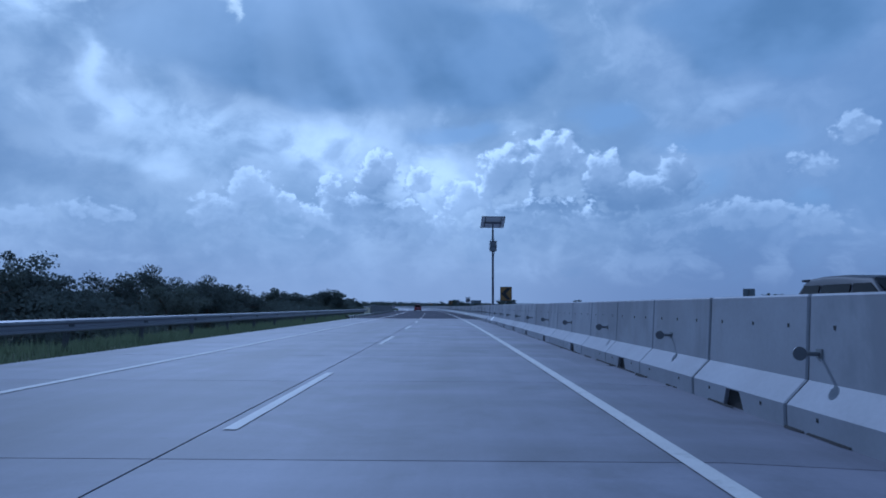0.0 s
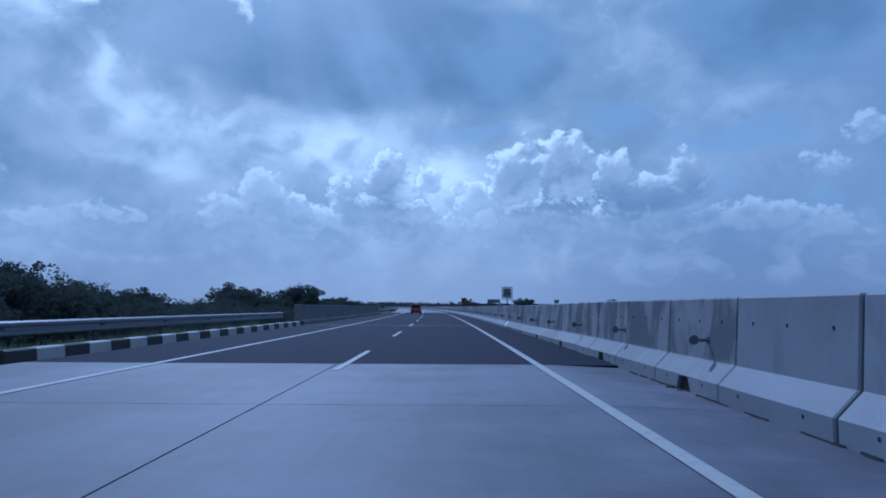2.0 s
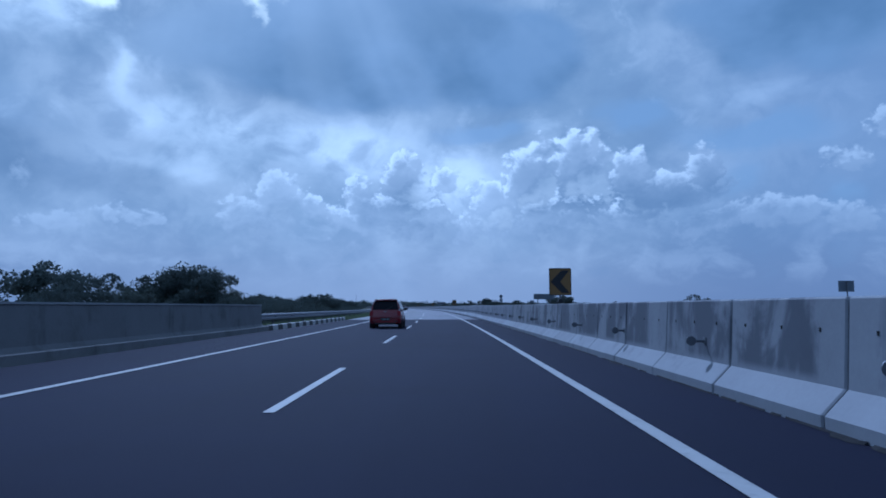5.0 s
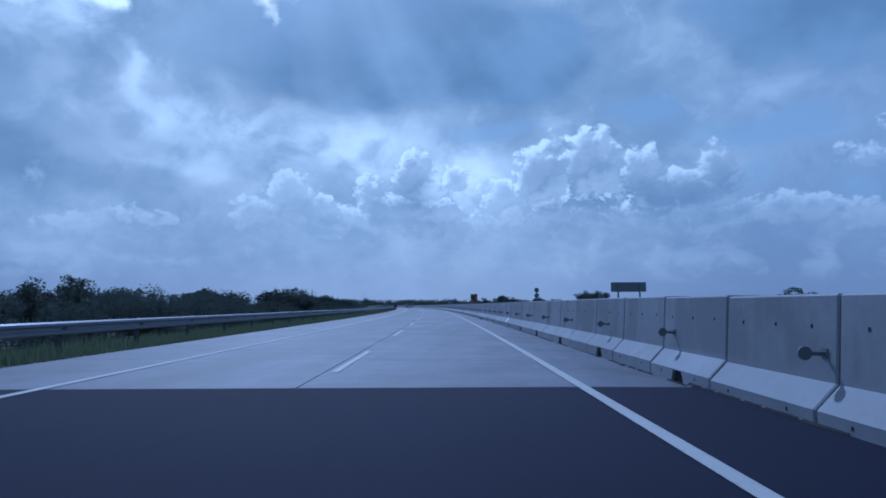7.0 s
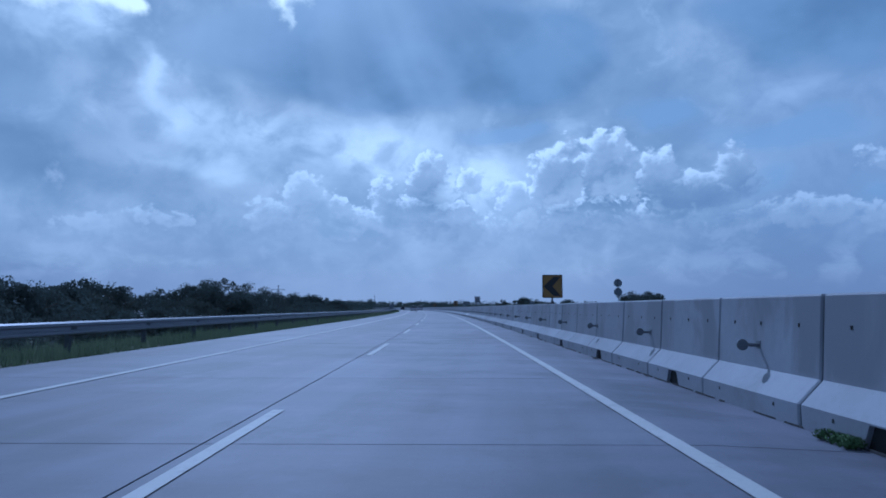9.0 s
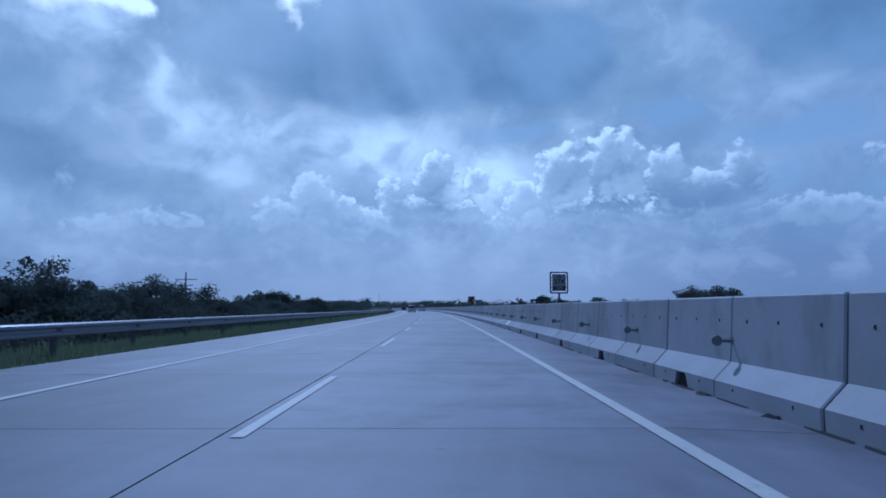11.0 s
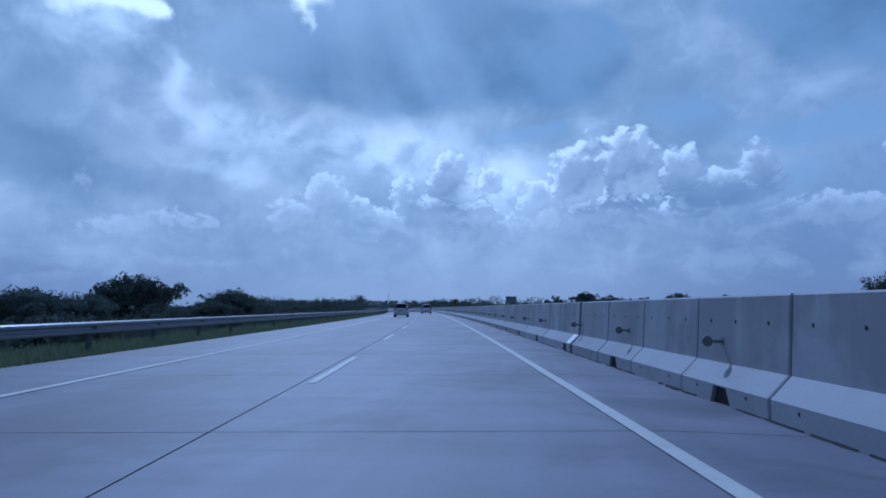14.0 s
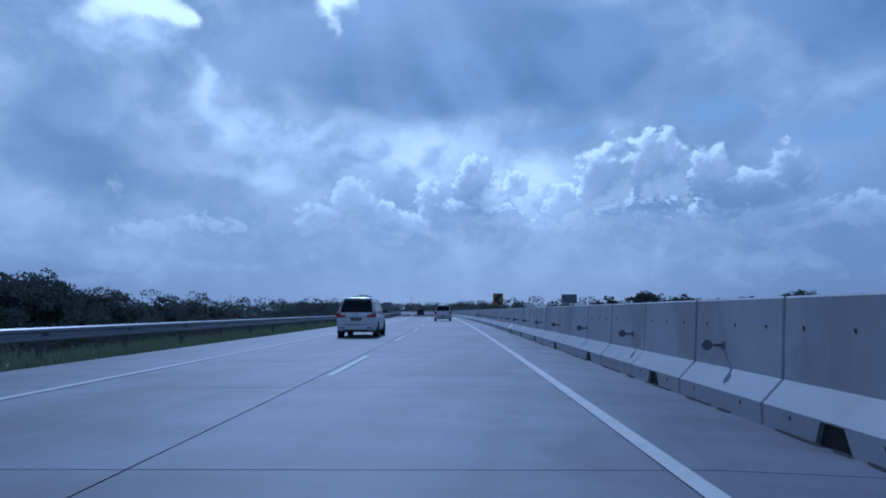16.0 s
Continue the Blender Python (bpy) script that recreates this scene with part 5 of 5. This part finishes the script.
cs, rs = [], []
for i in range(2300):
    s, u = rng.uniform(15, 560), rng.choice((rng.uniform(-29, -25), rng.uniform(-33, -28), rng.uniform(-44, -34)))
    h = rng.uniform(0.5, 5.2) + 0.6 * math.sin(s * 0.06)
    cs.append(at(s, u, land(u) + max(0.5, h * float(np.interp(s, TREE_S, TREE_K)))))
    rs.append(rng.uniform(0.9, 1.7))
leaf_cloud("bushes", cs, rs, 170, 0.14, LEAF_A, "dense dark green undergrowth below the trees", "bushes", 3)
cs, rs = [], []
for i in range(1900):
    s = rng.uniform(540, 1500)
    u = rng.uniform(-75, -20) if i % 2 else rng.uniform(21, 80)
    cs.append(at(s, u, land(u) + rng.uniform(0.8, (8.0 if i % 2 else 7.0) + max(0.0, s - 640) * 0.011)))
    rs.append(rng.uniform(1.6, 3.2))
for i in range(420):
    s, u = rng.uniform(150, 700), rng.uniform(78, 130)
    cs.append(at(s, u, land(u) + rng.uniform(0.6, 4.6)))
    rs.append(rng.uniform(1.3, 2.4))
for i in range(420):
    s, u = rng.uniform(60, 760), rng.uniform(-150, -92)
    cs.append(at(s, u, land(u) + rng.uniform(0.6, 6.2)))
    rs.append(rng.uniform(1.6, 2.8))
leaf_cloud("far_woods", cs, rs, 130, 0.34, LEAF_A, "dark woods on both sides far ahead", "woods", 4)

# grass on the verge
g = np.random.RandomState(8)
n = 130000
sv, uv = g.uniform(-12, 470, n), EDGE_L - 0.02 - g.uniform(0, 1, n) ** 1.3 * 6.0
keep = ~((sv > 84) & (sv < 148.0)) & ~((sv > 58) & (sv < 174) & (uv > -10.35))
sv, uv = sv[keep], uv[keep]
n = len(sv)
aa = BEND * sv
gx, gy = (np.cos(aa) - 1) / BEND + uv * np.cos(aa), np.sin(aa) / BEND + uv * np.sin(aa)
gz = np.interp(uv, us, zs) - 0.06
patch = 0.55 + 0.45 * np.sin(sv * 0.9 + 3 * np.sin(uv * 1.7)) * np.sin(sv * 0.23 + uv)
ht = g.uniform(0.10, 0.30, n) * (0.6 + 0.8 * patch) * np.where(uv > -10.2, 0.75, 1.15)
th = g.uniform(0, 6.283, n)
lean = g.uniform(0.0, 0.6, n) * ht
verts = []
blades = []
for k in range(3):
    t2 = th + k * 2.1
    wd = 0.018
    p0 = np.stack([gx + wd * np.cos(t2), gy + wd * np.sin(t2), gz], 1)
    p1 = np.stack([gx - wd * np.cos(t2), gy - wd * np.sin(t2), gz], 1)
    p2 = np.stack([gx + lean * np.cos(t2 + 1.5), gy + lean * np.sin(t2 + 1.5), gz + ht * (1 - 0.15 * k) + 0.06], 1)
    blades.append(np.stack([p0, p1, p2], 1).reshape(-1, 3))
v = np.concatenate(blades)
f = np.arange(len(v)).reshape(-1, 3)
tagged(new("grass", data_mesh("grass", v.tolist(), f.tolist(), GRASS)), "uneven green grass on the verge below the guardrail", "grass", kind="stuff")
cs = [at(217.35 + rng.uniform(-0.28, 0.28), 1.46 + rng.uniform(-0.08, 0.06), -0.03 + rng.uniform(0, 0.05)) for _ in range(16)]
tuft = leaf_cloud("weed_tuft", cs, [0.05] * 16, 55, 0.019, WEEDS, "small green weeds growing at the barrier foot", "weeds", 6)
tuft["kind"] = "thing"

# utility pole and a house among the trees
up = thing("utility_pole", "thin grey utility pole with cross arms", "utility pole", m=on_road(340, -32, -4.1))
bm = bmesh.new()
rod(bm, (0, 0, -0.3), (0, 0, 9.5), 0.13, 0.08, 10)
part("pole", bm, STEEL_D, up)
for z, h in ((8.6, 1.3), (7.9, 0.9)):
    part("cross_arm", boxes((-h, h, -0.05, 0.05, z, z + 0.09)), STEEL_D, up)
mast = thing("lattice_mast", "thin lattice radio mast far ahead", "radio mast", m=on_road(1272, 85, -4.5) @ Matrix.Diagonal((0.8, 0.8, 0.8, 1)))
for i, (x, y) in enumerate(((-0.7, -0.7), (0.7, -0.7), (0.0, 0.7))):
    bm = bmesh.new()
    rod(bm, (x, y, -0.4), (x * 0.2, y * 0.2, 34), 0.12, 0.08, 6)
    part("leg", bm, STEEL_D, mast)
bm = bmesh.new()
for i in range(22):
    f0, f1 = 1 - 0.8 * i / 22, 1 - 0.8 * (i + 1) / 22
    rod(bm, (-0.7 * f0, -0.7 * f0, 34 * i / 22), (0.7 * f1, -0.7 * f1, 34 * (i + 1) / 22), 0.05, n=4)
    rod(bm, (0.7 * f0, -0.7 * f0, 34 * i / 22), (0.0, 0.7 * f1, 34 * (i + 1) / 22), 0.05, n=4)
part("bracing", bm, STEEL_D, mast)


def house(s, u, turn, wd, dp):
    h = thing("house", "low plastered house with a pale sheet roof", "house", "houses", m=on_road(s, u, land(u), turn))
    part("wall", boxes((-wd, wd, -dp, dp, -0.2, 3.0)), WALL_H, h)
    part("roof", prism(bmesh.new(), [(-dp - 0.6, 2.9), (0, 5.2), (dp + 0.6, 2.9), (dp + 0.6, 3.05), (0, 5.38), (-dp - 0.6, 3.05)], -wd - 0.5, wd + 0.5, "x"), ROOF, h)
    for x in (-wd * 0.5, wd * 0.4):
        part("window", boxes((x - 0.5, x + 0.5, -dp - 0.03, -dp + 0.05, 1.0, 2.1)), GLASS_T, h)
    part("door", boxes((-0.45, 0.45, -dp - 0.03, -dp + 0.05, 0.0, 2.0)), STEEL_D, h)


house(331.7, -59, 25, 4.0, 3.0)
house(262, -58, -15, 4.5, 3.2)
house(470, -60, 10, 4.0, 3.0)

# far hills
verts, faces = [], []
k = 120
for i in range(k + 1):
    a = radians(-75 + 150 * i / k)
    h = 9 + 9 * noise.noise(Vector((i * 0.11, 0.3, 0))) + 6 * noise.noise(Vector((i * 0.5, 1.3, 0)))
    for rr, z in ((2450, -8), (2500, max(4, h) * 0.8), (2560, max(5, h)), (2600, -8)):
        verts.append((-rr * math.sin(a), rr * math.cos(a), z))
for i in range(k):
    for j in range(3):
        faces.append([i * 4 + j, i * 4 + 4 + j, i * 4 + 5 + j, i * 4 + 1 + j])
tagged(new("backdrop_hills", data_mesh("backdrop_hills", verts, faces, HILL)), "low blue-grey wooded hills on the horizon", "hills", kind="structure")


# bits of litter in the verge
def litter(s, u, size, seed):
    r = random.Random(seed)
    bm = bmesh.new()
    bmesh.ops.create_icosphere(bm, subdivisions=2, radius=1.0)
    for v in bm.verts:
        v.co *= 0.75 + 0.5 * noise.noise(v.co * 1.7 + Vector((seed, 0, 0)))
        v.co = Vector((v.co.x * size, v.co.y * size * 1.2, max(-0.2, v.co.z) * size * 0.7))
    ob = new("litter", mesh_of("litter", bm, WHITE_PATCH))
    ob.matrix_world = on_road(s, u, land(u) + 0.16 * size, r.uniform(0, 360))
    tagged(ob, "crumpled white scrap lying in the verge grass", "litter", "litter in the grass")


for i, (s, u, size) in enumerate(((192.3, -11.0, 0.11), (398.4, -10.8, 0.10), (401.0, -12.0, 0.12), (399.6, -12.3, 0.10), (375.0, -11.9, 0.09))):
    litter(s, u, size, i + 3)

# ---- pavement slabs, piece by piece ----
JOINT_U = LINE_D - 0.175
slab_cols = [[(EDGE_L, 0.0), (JOINT_U - 0.010, 0.0), (JOINT_U - 0.010, -0.028), (EDGE_L, -0.028)],
             [(JOINT_U + 0.010, 0.0), (0.25, 0.0), (1.5, -0.055), (MID - 0.45, -0.0575), (MID - 0.45, -0.085), (1.5, -0.083), (0.25, -0.028), (JOINT_U + 0.010, -0.028)]]
for s0, s1, parent in ((4.75 - 9 * SLAB, DECK0, base_a), (DECK1, 470.0, base_b)):
    s = s0
    while s < s1 - 0.01:
        e = s1 if s + 1.5 * SLAB > s1 else s + SLAB
        for outline in slab_cols:
            ob = new("slab", mesh_of("slab", sweep(outline, s + 0.009, e - 0.009, 5.0), CONCRETE_ROAD))
            ob.parent = parent
        s = e
verts, faces = [], []
s = 470.0
while s < S_MAX - 5:
    for u0, u1 in ((EDGE_L, JOINT_U - 0.010), (JOINT_U + 0.010, MID - 0.45)):
        n0 = len(verts)
        verts += [at(s + 0.009, u0), at(s + 0.009, u1), at(s + SLAB - 0.009, u1), at(s + SLAB - 0.009, u0)]
        faces.append([n0, n0 + 1, n0 + 2, n0 + 3])
    s += SLAB
far_slabs = new("slabs", data_mesh("slabs", verts, faces, CONCRETE_ROAD))
far_slabs.parent = base_b
far_slabs["kind"] = "stuff"
